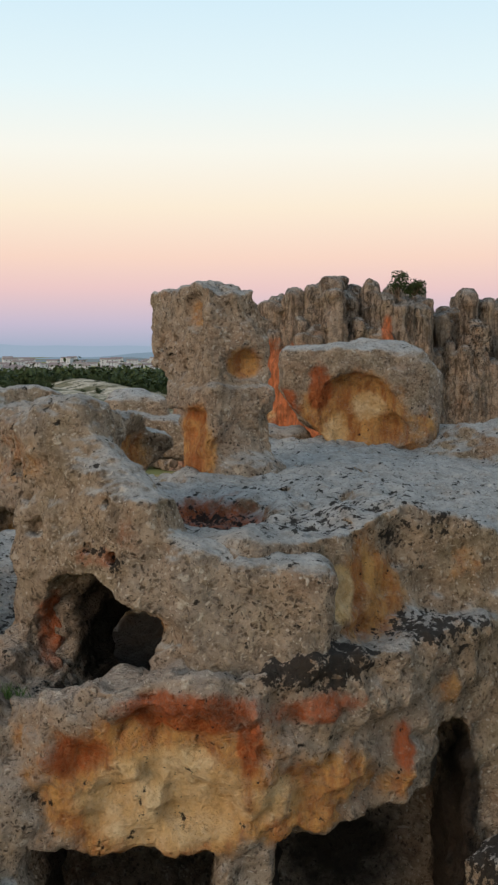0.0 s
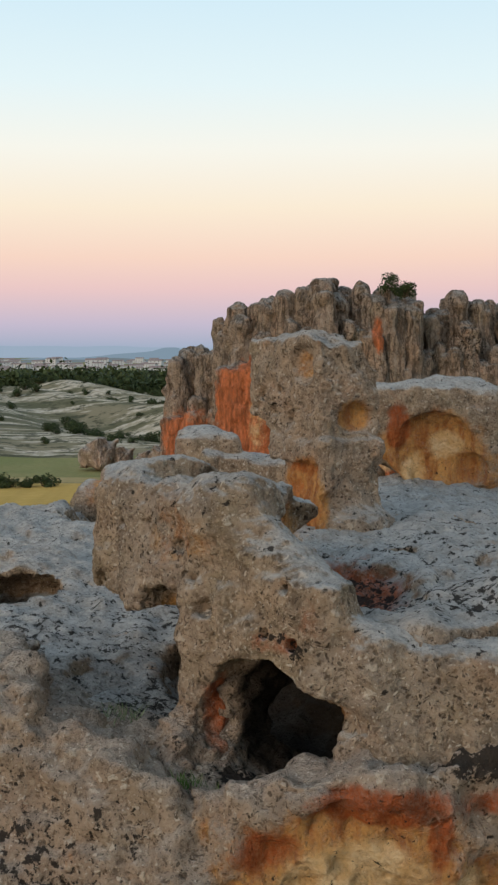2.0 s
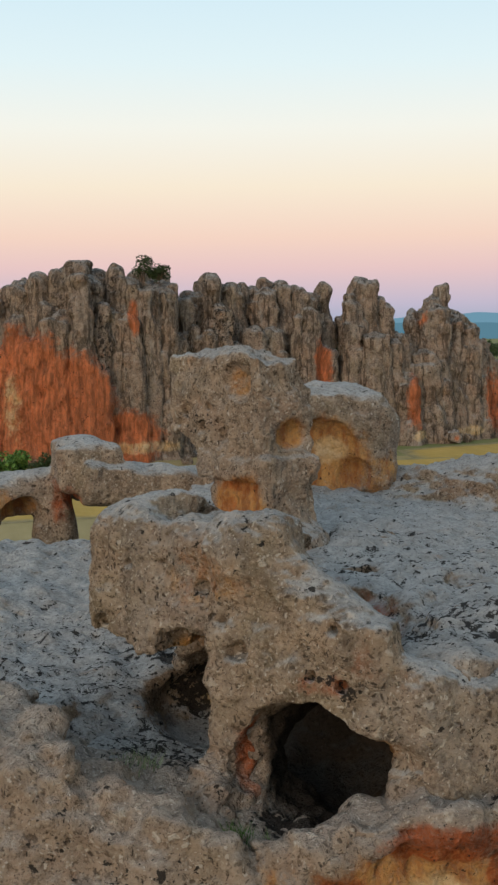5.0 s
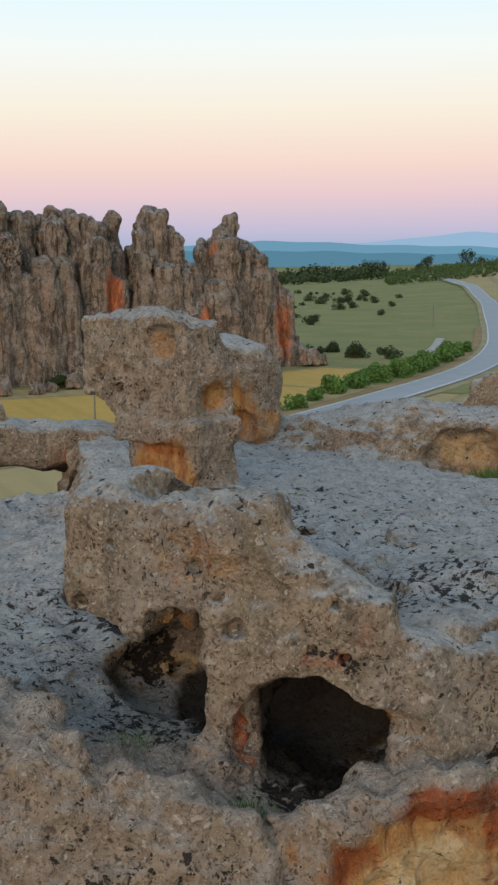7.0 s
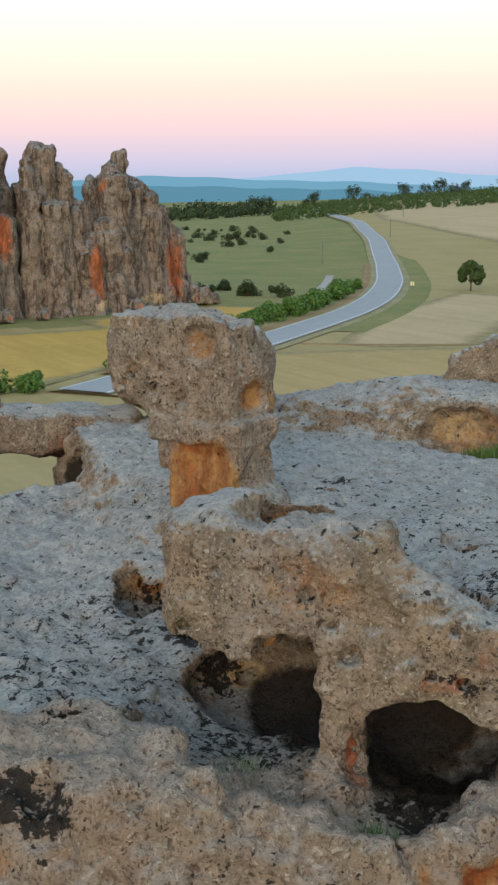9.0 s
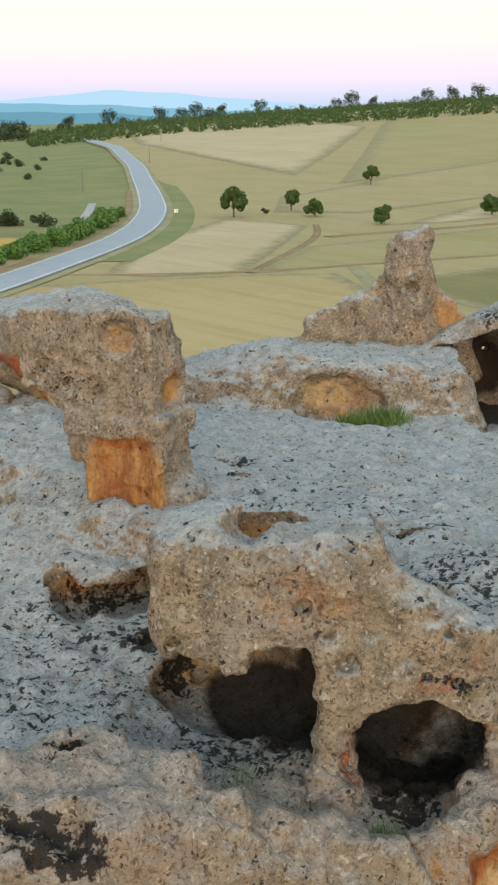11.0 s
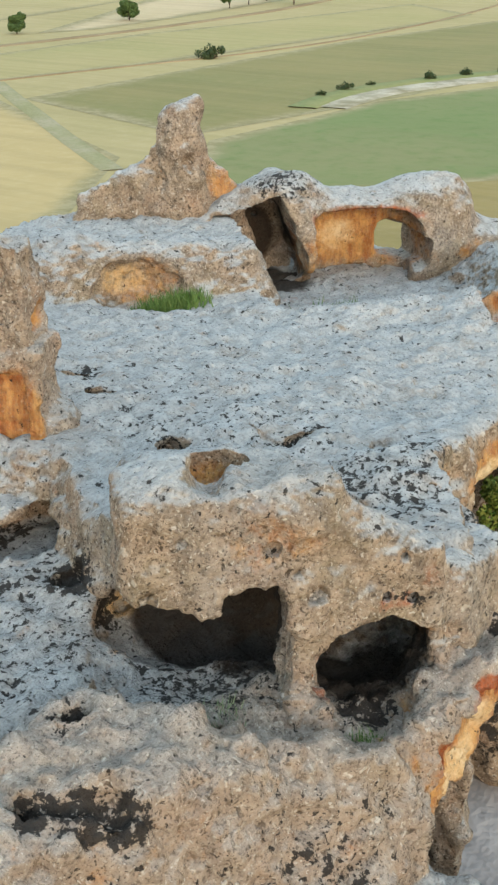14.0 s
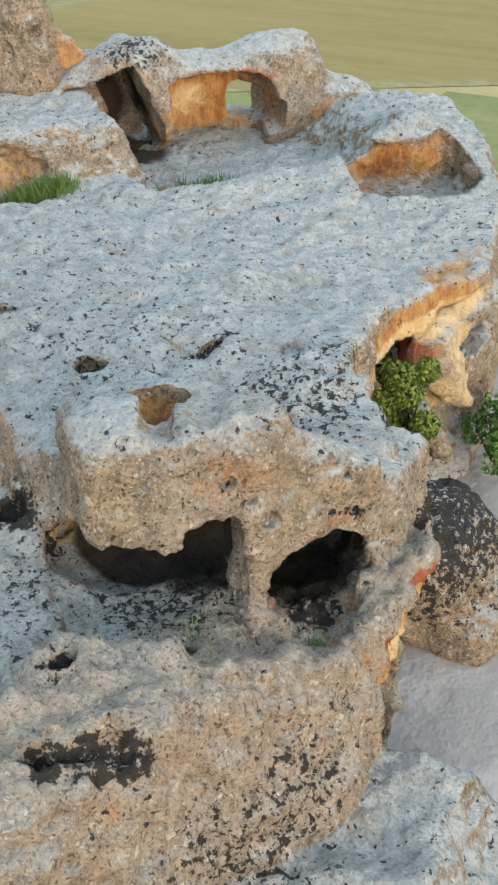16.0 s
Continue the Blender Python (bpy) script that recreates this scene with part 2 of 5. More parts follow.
class Solid:
    """A block of space in which solids are joined and cut smoothly, then skinned."""

    def __init__(self, lo, hi, h, warp=0.2, size=1.5, seed=1):
        self.h = h
        self.lo = np.array(lo, float)
        self.n = np.ceil((np.array(hi) - self.lo) / h).astype(int) + 1
        self.ax = [(self.lo[i] + h * np.arange(self.n[i])).astype(np.float32) for i in range(3)]
        self.d = np.full(self.n, 9.0, np.float32)
        self.w = [self.field(warp, size, seed + 11 * i) for i in range(3)] if warp else None

    def field(self, amp, size, seed):
        """Smooth noise on the whole grid, tied to the world, in two octaves."""
        total = 0
        for o in range(2):
            s = size / 2.2 ** o
            ids = [np.arange(int(np.floor(a[0] / s)), int(np.floor(a[-1] / s)) + 3) for a in self.ax]
            gx, gy, gz = np.meshgrid(*ids, indexing="ij")
            hsh = (gx * 73856093) ^ (gy * 19349663) ^ (gz * 83492791) ^ ((seed * 7 + o) * 2654435761)
            hsh = (hsh ^ (hsh >> 13)) * 1274126177 & 0x7FFFFFFF
            v = (((hsh ^ (hsh >> 16)) & 0xFFFF) / 32767.5 - 1).astype(np.float32)
            for i in range(3):
                q = self.ax[i] / s - ids[i][0]
                k = q.astype(int)
                f = smooth(q - k).astype(np.float32)
                v = np.moveaxis(v, i, -1)
                v = np.moveaxis(v[..., k] * (1 - f) + v[..., k + 1] * f, -1, i)
            total = total + v * amp * 0.5 ** o
        return total

    def part_of(self, lo, hi):
        s = []
        for i in range(3):
            a = np.clip(np.searchsorted(self.ax[i], lo[i]), 0, self.n[i])
            b = np.clip(np.searchsorted(self.ax[i], hi[i]), 0, self.n[i])
            s.append(slice(int(a), int(b)))
        return tuple(s)

    def grid(self, s):
        g = [a[t] for a, t in zip(self.ax, s)]
        x, y, z = g[0][:, None, None], g[1][None, :, None], g[2][None, None, :]
        if self.w:
            return x + self.w[0][s], y + self.w[1][s], z + self.w[2][s]
        return x, y, z

    def apply(self, dist, lo, hi, k, cut):
        pad = k + 0.9
        s = self.part_of(np.array(lo) - pad, np.array(hi) + pad)
        if any(t.stop <= t.start for t in s):
            return self
        v = dist(*self.grid(s))
        old = self.d[s]
        if cut:
            v, old = v, -old
        m = np.minimum(old, v)
        if k > 0:
            e = np.maximum(k - np.abs(old - v), 0) / k
            m = m - e * e * k * 0.25
        self.d[s] = -m if cut else m
        return self

    def local(self, c, yaw, pitch=0.0, roll=0.0):
        r = np.array(Euler((radians(pitch), radians(roll), radians(yaw))).to_matrix().transposed())

        def to(x, y, z):
            x, y, z = x - c[0], y - c[1], z - c[2]
            return [r[i, 0] * x + r[i, 1] * y + r[i, 2] * z for i in range(3)]
        return to

    def ball(self, c, r, yaw=0, k=0.3, cut=False, pitch=0.0, roll=0.0):
        to, rr = self.local(c, yaw, pitch, roll), np.array(r, float)

        def dist(x, y, z):
            a, b, e = to(x, y, z)
            k0 = np.sqrt((a / rr[0]) ** 2 + (b / rr[1]) ** 2 + (e / rr[2]) ** 2)
            k1 = np.sqrt((a / rr[0] ** 2) ** 2 + (b / rr[1] ** 2) ** 2 + (e / rr[2] ** 2) ** 2)
            return k0 * (k0 - 1) / np.maximum(k1, 1e-4)
        m = rr.max()
        return self.apply(dist, np.array(c) - m, np.array(c) + m, k, cut)

    def box(self, c, half, yaw=0, r=0.2, k=0.3, cut=False, pitch=0.0, roll=0.0, taper=0.0):
        """A rounded box; taper: how much narrower its top is, as a share."""
        to, hh = self.local(c, yaw, pitch, roll), np.array(half, float) - r

        def dist(x, y, z):
            a, b, e = to(x, y, z)
            sc = 1 + taper * e / half[2] if taper else 1.0
            a, b, e = np.abs(a * sc) - hh[0], np.abs(b * sc) - hh[1], np.abs(e) - hh[2]
            out = np.sqrt(np.maximum(a, 0) ** 2 + np.maximum(b, 0) ** 2 + np.maximum(e, 0) ** 2)
            return out + np.minimum(np.maximum(np.maximum(a, b), e), 0) - r
        m = np.linalg.norm(half) * (1 + abs(taper))
        return self.apply(dist, np.array(c) - m, np.array(c) + m, k, cut)

    def rod(self, a, b, ra, rb, k=0.3, cut=False):
        a, b = np.array(a, float), np.array(b, float)
        ab = b - a

        def dist(x, y, z):
            t = np.clip(((x - a[0]) * ab[0] + (y - a[1]) * ab[1] + (z - a[2]) * ab[2]) / (ab @ ab), 0, 1)
            return np.sqrt((x - a[0] - t * ab[0]) ** 2 + (y - a[1] - t * ab[1]) ** 2 + (z - a[2] - t * ab[2]) ** 2) - (ra + (rb - ra) * t)
        m = max(ra, rb)
        return self.apply(dist, np.minimum(a, b) - m, np.maximum(a, b) + m, k, cut)

    def land(self, height, edge, k=0.5):
        """Ground under height(x, y), inside edge(x, y, z) < 0."""
        def dist(x, y, z):
            a, b = (z - height(x, y)) * 0.85, edge(x, y, z)
            e = np.maximum(k - np.abs(a - b), 0) / k
            return np.maximum(a, b) + e * e * k * 0.25
        return self.apply(dist, self.lo, self.lo + self.h * self.n, 0.0, False)

    def skin(self):
        """Vertices and quads of the surface (surface nets)."""
        d = self.d.copy()
        for i in range(3):
            t = [slice(None)] * 3
            for e in (0, -1):
                t[i] = e
                d[tuple(t)] = np.maximum(d[tuple(t)], 0.01)
        neg = d < 0
        n = np.array(d.shape)
        c = np.zeros(n - 1, np.uint8)
        for i in (0, 1):
            for j in (0, 1):
                for m in (0, 1):
                    c += neg[i:n[0] - 1 + i, j:n[1] - 1 + j, m:n[2] - 1 + m]
        cells = np.argwhere((c > 0) & (c < 8))
        index = np.full(n - 1, -1, np.int32)
        index[tuple(cells.T)] = np.arange(len(cells))
        total, count = np.zeros((len(cells), 3)), np.zeros(len(cells))
        corners = [np.array([i, j, m]) for i in (0, 1) for j in (0, 1) for m in (0, 1)]
        for a in corners:
            for ax in range(3):
                if a[ax]:
                    continue
                b = a.copy()
                b[ax] = 1
                va, vb = d[tuple((cells + a).T)], d[tuple((cells + b).T)]
                hit = (va < 0) != (vb < 0)
                f = np.where(hit, va / np.where(hit, va - vb, 1), 0)
                pt = cells + a + (b - a) * f[:, None]
                total[hit] += pt[hit]
                count[hit] += 1
        verts = self.lo + self.h * total / count[:, None]
        quads = []
        for ax in range(3):
            t0, t1 = [slice(None)] * 3, [slice(None)] * 3
            t0[ax], t1[ax] = slice(0, -1), slice(1, None)
            e = np.argwhere(neg[tuple(t0)] != neg[tuple(t1)])
            u, v = (ax + 1) % 3, (ax + 2) % 3
            e = e[(e[:, u] > 0) & (e[:, v] > 0) & (e[:, u] < n[u] - 1) & (e[:, v] < n[v] - 1)]
            du, dv = np.eye(3, dtype=int)[u], np.eye(3, dtype=int)[v]
            q = np.stack([index[tuple((e - o).T)] for o in (0 * du, du, du + dv, dv)], 1)
            flip = ~neg[tuple(e.T)]
            q[flip] = q[flip][:, ::-1]
            quads.append(q)
        return verts, np.concatenate(quads)


def normals_of(verts, quads):
    nrm = np.zeros_like(verts)
    fn = np.cross(verts[quads[:, 2]] - verts[quads[:, 0]], verts[quads[:, 3]] - verts[quads[:, 1]])
    for i in range(quads.shape[1]):
        for j in range(3):
            nrm[:, j] += np.bincount(quads[:, i], fn[:, j], len(verts))
    return nrm / np.maximum(np.linalg.norm(nrm, axis=1), 1e-9)[:, None]


def mesh_of(name, verts, quads, mats, attrs=None, flat=False):
    me = bpy.data.meshes.new(name)
    k = quads.shape[1]
    me.vertices.add(len(verts))
    me.vertices.foreach_set("co", np.asarray(verts, np.float32).ravel())
    me.loops.add(quads.size)
    me.loops.foreach_set("vertex_index", quads.astype(np.int32).ravel())
    me.polygons.add(len(quads))
    me.polygons.foreach_set("loop_start", np.arange(0, quads.size, k, dtype=np.int32))
    me.update(calc_edges=True)
    if not flat:
        me.polygons.foreach_set("use_smooth", np.ones(len(quads), bool))
    for key, val in (attrs or {}).items():
        me.attributes.new(key, "FLOAT", "POINT").data.foreach_set("value", np.asarray(val, np.float32))
    for mt in mats:
        me.materials.append(mt)
    me.validate()
    return me


def stains(verts, marks):
    """Strengths of stains, lichen and painted shade at the vertices; marks: kind, centre, radii, strength."""
    out = {"ochre": np.zeros(len(verts)), "rust": np.zeros(len(verts)), "pale": np.zeros(len(verts)), "lichen_shade": np.zeros(len(verts)), "warm": np.zeros(len(verts)), "dark": np.zeros(len(verts))}
    for kind, c, r, s in marks:
        q = np.sqrt((((verts - np.array(c)) / np.array(r)) ** 2).sum(1))
        out[kind] = np.maximum(out[kind], s * smooth(1.5 - q))
    return out


PLAN = 0.33  # the outcrop is laid out on a plan of about three to one


def placed(p):
    """From the outcrop's plan to metres in the world."""
    return np.asarray(p, float) * PLAN + np.array([0, 0, 22.6 - 17 * PLAN])


def rock(name, solid, label, marks=(), rough=0.07, scale=1.2, mat=None, category="rock", octaves=4, strata=0.0, plan=True, flute=0.0, pieces=()):
    verts, quads = solid.skin()
    nrm = normals_of(verts, quads)
    ridge = fbm(verts, scale, octaves, 0.55, 3)
    knob = 1 - np.abs(lattice_noise(verts, scale * 3.1, 5))
    crag = stains(verts, [k for k in marks if k[0] == "warm"])["warm"]
    shift = rough * (ridge * (1 + 0.5 * crag) + 0.2 * (knob - 0.5)) + crag * (0.1 * (np.abs(lattice_noise(verts, scale * 1.7, 51)) - 0.4) + 0.16 * (0.4 - np.abs(lattice_noise(verts, scale * 0.7, 57))))
    if strata:
        shift = shift + strata * lattice_noise(verts * np.array([0.35, 0.35, 2.6]), 1.0, 21) * (1 - nrm[:, 2] ** 2)
    if flute:
        split = 1.5 * np.abs(lattice_noise(verts * np.array([1, 1, 0.07]), 0.24, 29)) + np.abs(lattice_noise(verts * np.array([1, 1, 0.12]), 0.55, 31)) + 0.5 * np.abs(lattice_noise(verts * np.array([1, 1, 0.2]), 1.3, 37))
        shift = shift + flute * (split - 0.5) * (1 - nrm[:, 2] ** 2)
    verts = verts + nrm * shift[:, None]
    where = verts
    tint = stains(verts, marks)
    if plan:
        verts = placed(verts)
    base = Vector((*((verts.min(0) + verts.max(0)) / 2)[:2], verts[:, 2].min()))
    verts, nrm = verts - np.array(base), normals_of(verts, quads)
    if not pieces:
        ob = new(name, mesh_of(name, verts, quads, [mat or STONE], tint))
    else:
        # each face goes to the first piece that claims it, the rest to the last
        ob, left = new(name), np.ones(len(quads), bool)
        mid = where[quads].mean(1)
        for key, says, claim in pieces:
            mine = left & (claim(mid[:, 0], mid[:, 1], mid[:, 2]) if claim else True)
            left &= ~mine
            if not mine.any():
                continue
            used, back = np.unique(quads[mine], return_inverse=True)
            me = mesh_of(key, verts[used], back.reshape(-1, 4), [mat or STONE], {k: t[used] for k, t in tint.items()})
            me.normals_split_custom_set_from_vertices(nrm[used].tolist())
            p = new(key, me)
            p.parent = ob
            if says:
                p["label"] = says
    ob.location = base
    return tagged(ob, label, category)

# ---- the outcrop ----
def interp(x, xs, ys):
    return np.interp(x, xs, ys).astype(np.float32)


def bump(x, y, cx, cy, rx, ry, h):
    return h * np.exp(-(((x - cx) / rx) ** 2 + ((y - cy) / ry) ** 2))


def in_block(s, w, z):
    """Places in the carved block: along its face, into it, and up."""
    return (-4.49 + 0.646 * s + 0.763 * w, 20.9 - 0.763 * s + 0.646 * w, z)


def in_ridge(s, w, z):
    """Places in the cave ridge: along its face, into it, and up."""
    return (20.1 + 0.707 * (s + w), 33.6 + 0.707 * (w - s), z)


BY, RY = -49.75, -45


def shelf_height(x, y):
    """The top of the outcrop: a lower shelf to the west, a higher one to the east."""
    line = interp(y, [18, 22.5, 24.4, 26, 27.3, 28.4, 30, 33, 40], [-3.6, -5.4, -3.7, -3.0, -2.2, -1.5, -2.6, -2.6, -1.0])
    wide = interp(y, [27, 30, 33, 35, 37], [0.7, 1.6, 3.6, 2.0, 0.7])
    s = smooth((x - line + 0.3) / wide + interp(y, [27, 33, 35, 37], [0.0, 0.3, 0.2, 0.0]))
    east = 14.05 - 0.12 * np.clip(x - 2.5, 0, 9.5) + 0.02 * np.clip(x - 12, 0, 10)
    east = east - 0.3 * smooth((27 - y) / 5) * smooth((x - 4) / 4)
    # rim at the back, then the trench before the caves
    d = 0.707 * (x - 10.2) + 0.707 * (y - 37.8)
    e = 0.707 * (x - 10.2) - 0.707 * (y - 37.8)
    east = east + (14.35 - east) * smooth(d / 0.9 + 0.3) * smooth((7.6 - e) / 1.2)
    trench = smooth((d + 2.6) / 1.0) * smooth((e - 6.3) / 0.9) * smooth((16.5 - e) / 2)
    east = east - 1.45 * trench
    west = 12.45 + 0.6 * smooth((y - 32) / 5) - 1.5 * smooth((y - 37.4) / 1.5) * smooth((x + 9) / 2) * smooth((0.6 - x) / 1.5)
    west = west + 0.6 * smooth((y - 27.9) / 0.5) * smooth((x + 4.9) / 2.0) * smooth((35 - y) / 3)
    z = west * (1 - s) + east * s
    # the apron in front of the carved block and the mound beside it
    front = interp(x, [-12, -9, -7.5, -6.3, -6.0, -5.5, -4.6, -3.6, -2.6, -1, 1, 3, 6], [12.5, 12.8, 12.95, 12.95, 12.35, 12.2, 12.25, 11.45, 12.1, 12.3, 12.4, 12.35, 12.6])
    lim = interp(x, [-9, -6, -5, -4, -2.4, -1.4, 0.2, 1.5, 2.6, 4.4, 7], [22.6, 22.6, 22.3, 20.8, 19.6, 18.35, 18.5, 19.25, 20.5, 20.9, 19.5])
    f = smooth((lim - y) / interp(x, [-6, -3, -1, 6], [0.9, 0.6, 0.3, 0.3]) + 0.5)
    z = z * (1 - f) + front * f
    z = z + bump(x, y, -8.4, 22.3, 2.2, 1.1, 0.3) + bump(x, y, -8.6, 31.8, 2.6, 1.5, 0.75) + bump(x, y, -5.6, 19.4, 0.5, 0.7, 0.25)
    z = z + bump(x, y, 2.2, 20.9, 1.1, 0.9, 0.45)
    return z + bump(x, y, 20.0, 25.0, 2.6, 2.2, 1.5) + bump(x, y, 14.2, 29.0, 1.0, 0.8, 0.35) + bump(x, y, 17.5, 28.8, 1.6, 1.2, 0.45)


def shelf_edge(x, y, z):
    yf = interp(x, [-16, -12, -9, -7, -5, -3.7, -2.8, -2.1, -0.5, 1.5, 2.9, 4.2, 6.4, 8.4, 10.5, 12.7, 18, 24, 28],
                [22, 21.3, 20.3, 19.2, 18.6, 18.2, 17.5, 17.1, 17.2, 18.1, 19.2, 20.5, 21.3, 21.2, 20.5, 19.7, 20.6, 23, 26])
    low = np.clip(12.6 - z, 0, 9)
    out = interp(x, [-16, -9, -5.5, -3.7, -2.9, -2.3, 2, 3.5, 6, 10, 26], [0.5, 0.35, 0.45, 0.3, 0.0, -0.27, -0.27, -0.15, 0.0, 0.0, 0.2]) * np.where(x > -2.9, np.minimum(low, 3.0) / np.maximum(low, 0.01), 1.0)
    a = yf - out * low - y
    back = y - interp(x, [-16, -8, -5, 0, 8, 14, 20, 28], [41.5, 42.5, 41.5, 42, 42.5, 43.6, 41.5, 38])
    side = np.maximum(-15.2 - x, x - 27)
    # a lower terrace before the front
    step = (z - 9.4 + 0.9 * np.clip(15.5 - y, 0, 9) + 1.5 * np.clip(x + 3.6, 0, 9)) * 0.5
    return np.maximum(np.maximum(np.minimum(a * 0.8, step), back + 0 * z), side)


def carve_rooms(so):
    """The two rooms of the carved block, cut through block and floor alike."""
    so.box(in_block(-0.6, 0.7, 12.95), (1.5, 1.9, 0.92), BY, 0.4, k=0.1, cut=True)
    so.box(in_block(0.36, 1.2, 13.15), (0.56, 2.2, 1.22), BY, 0.2, k=0.06, cut=True)
    so.box(in_block(0.1, 2.6, 12.75), (0.9, 1.4, 0.9), BY, 0.3, k=0.1, cut=True)
    so.ball(in_block(-1.1, 3.1, 12.05), (1.6, 1.5, 1.0), BY, k=0.15, cut=True)
    so.ball(in_block(1.2, 2.9, 11.8), (1.8, 1.2, 0.85), BY, k=0.15, cut=True)
    so.ball((-2.5, 25.35, 11.62), (0.36, 0.36, 0.2), k=0.05, cut=True)
    so.box(in_block(-1.9, 1.0, 13.0), (0.8, 1.6, 0.95), BY, 0.5, k=0.4, cut=True)
    so.ball(in_block(-0.5, 0.6, 12.3), (1.2, 1.6, 0.5), BY, k=0.2, cut=True)
    so.ball(in_block(2.5, 0.75, 12.38), (1.12, 2.4, 1.12), BY, k=0.05, cut=True)
    so.ball(in_block(3.05, 0.9, 12.4), (0.75, 1.6, 0.62), BY, k=0.08, cut=True)
    so.ball(in_block(2.6, 2.5, 11.8), (1.6, 1.4, 1.0), BY, k=0.15, cut=True)
    so.ball(in_block(2.15, 1.9, 12.15), (1.0, 1.4, 0.95), BY, k=0.1, cut=True)
    so.rod(in_block(3.0, 0.5, 12.75), in_block(4.2, 0.8, 12.7), 0.5, 0.14, k=0.08, cut=True)


def carve_hollow(so):
    """The trough behind the crest of the block, notched at its front."""
    so.ball(in_block(-0.35, 2.15, 15.5), (0.85, 0.62, 0.78), BY, k=0.1, cut=True)
    so.rod(in_block(-0.35, 1.9, 15.95), in_block(-0.4, 0.7, 16.35), 0.35, 0.4, k=0.2, cut=True)
    so.ball(in_block(2.0, 3.1, 14.85), (1.75, 1.45, 1.5), BY, k=0.1, cut=True)
    so.ball((-0.75, 23.0, 14.3), (1.3, 2.2, 0.95), 14, k=0.1, cut=True)


# painted shade inside the rooms, with the ochre stains and lichen of their walls
DARKNESS = [("dark", in_block(0.45, 2.4, 13.1), (0.8, 1.6, 1.3), 2.4), ("dark", in_block(1.2, 3.0, 12.0), (2.2, 1.6, 1.4), 2.5), ("ochre", in_block(-1.2, 1.8, 13.2), (0.9, 0.9, 0.6), 1.2), ("ochre", in_block(-1.7, 1.9, 12.6), (1.1, 0.7, 0.5), 0.65), ("pale", (-2.6, 25.4, 11.7), (0.5, 0.5, 0.3), 1.0), ("lichen_shade", in_block(-0.4, 1.1, 11.9), (1.6, 1.4, 0.6), 0.95), ("dark", in_block(-0.1, 2.5, 13.1), (0.6, 0.9, 0.8), 2.0), ("dark", in_block(0.95, 1.5, 13.2), (0.5, 1.0, 1.2), 1.9), ("ochre", in_block(-0.6, 1.2, 13.6), (1.0, 0.9, 0.5), 1.0), ("dark", (-2.0, 23.4, 11.3), (1.2, 1.9, 0.9), 2.5), ("dark", in_block(1.75, 1.25, 12.2), (0.6, 0.7, 1.2), 1.9), ("dark", in_block(0.2, 3.2, 12.6), (1.2, 0.9, 1.1), 1.8), ("dark", in_block(2.5, 2.3, 12.1), (1.8, 2.0, 1.6), 2.4), ("dark", in_block(2.2, 1.3, 12.4), (1.0, 0.8, 1.2), 1.9), ("ochre", in_block(3.5, 1.5, 12.8), (0.6, 0.6, 0.5), 0.9), ("lichen_shade", in_block(2.4, 0.4, 11.3), (0.9, 0.6, 0.45), 1.6)]

outcrop = Solid((-15.6, 11.5, 5.0), (27.4, 44.5, 15.4), 0.085, 0.12)
outcrop.land(shelf_height, shelf_edge, 0.35)
outcrop.rod((5.2, 41.2, 13.2), (10.2, 38.4, 13.6), 1.15, 1.5, k=0.6)
outcrop.rod((10.2, 38.4, 13.6), (15.0, 34.9, 13.1), 1.5, 1.2, k=0.6)
outcrop.ball((15.3, 34.5, 13.3), (0.7, 0.7, 1.1), k=0.4)
# the front below the ledge: an ochre alcove over two dark chambers
outcrop.ball((-0.95, 17.25, 10.95), (1.0, 0.6, 0.95), k=0.1, cut=True)
outcrop.ball((-2.1, 17.3, 10.05), (1.2, 0.65, 0.75), k=0.25, cut=True)
outcrop.ball((-0.6, 17.6, 10.1), (0.65, 0.6, 0.55), k=0.25, cut=True)
outcrop.ball((0.75, 17.85, 10.3), (0.7, 0.45, 0.5), k=0.1, cut=True)
outcrop.box((-2.0, 19.4, 7.9), (1.4, 3.6, 1.6), r=0.2, k=0.05, cut=True, roll=3)
outcrop.box((2.0, 19.6, 7.5), (1.6, 3.6, 2.1), r=0.12, k=0.05, cut=True, roll=-2.5)
outcrop.box((3.4, 20.0, 9.2), (0.32, 1.7, 1.5), r=0.25, k=0.06, cut=True)
# broken slope below the overhang
outcrop.ball((5.8, 18.9, 6.5), (2.3, 1.8, 2.5), yaw=20, k=0.5)
outcrop.ball((8.6, 20.0, 7.3), (2.6, 1.6, 1.7), yaw=10, k=0.5)
outcrop.ball((4.3, 19.4, 7.0), (0.9, 1.0, 1.9), k=0.4)
outcrop.ball((5.2, 17.6, 5.6), (1.6, 1.2, 1.5), k=0.4)
carve_rooms(outcrop)
# hollow behind the carved block, cavity under the tower, pits and cracks of the shelf
carve_hollow(outcrop)
outcrop.box((-2.4, 28.5, 12.4), (1.6, 0.95, 0.48), -10, 0.2, k=0.1, cut=True)
outcrop.rod((-1.9, 27.45, 12.5), (-4.0, 28.1, 12.25), 0.45, 0.14, k=0.12, cut=True)
outcrop.ball((0.6, 26.25, 13.5), (0.46, 0.36, 1.0), yaw=-45, k=0.05, cut=True)
outcrop.ball((2.2, 29.85, 13.5), (0.5, 0.3, 0.8), yaw=-45, k=0.05, cut=True)
outcrop.ball((3.05, 31.6, 13.5), (0.8, 0.26, 0.75), yaw=-45, k=0.05, cut=True)
outcrop.rod((0.7, 26.5, 14.1), (1.75, 28.9, 14.1), 0.1, 0.08, k=0.02, cut=True)
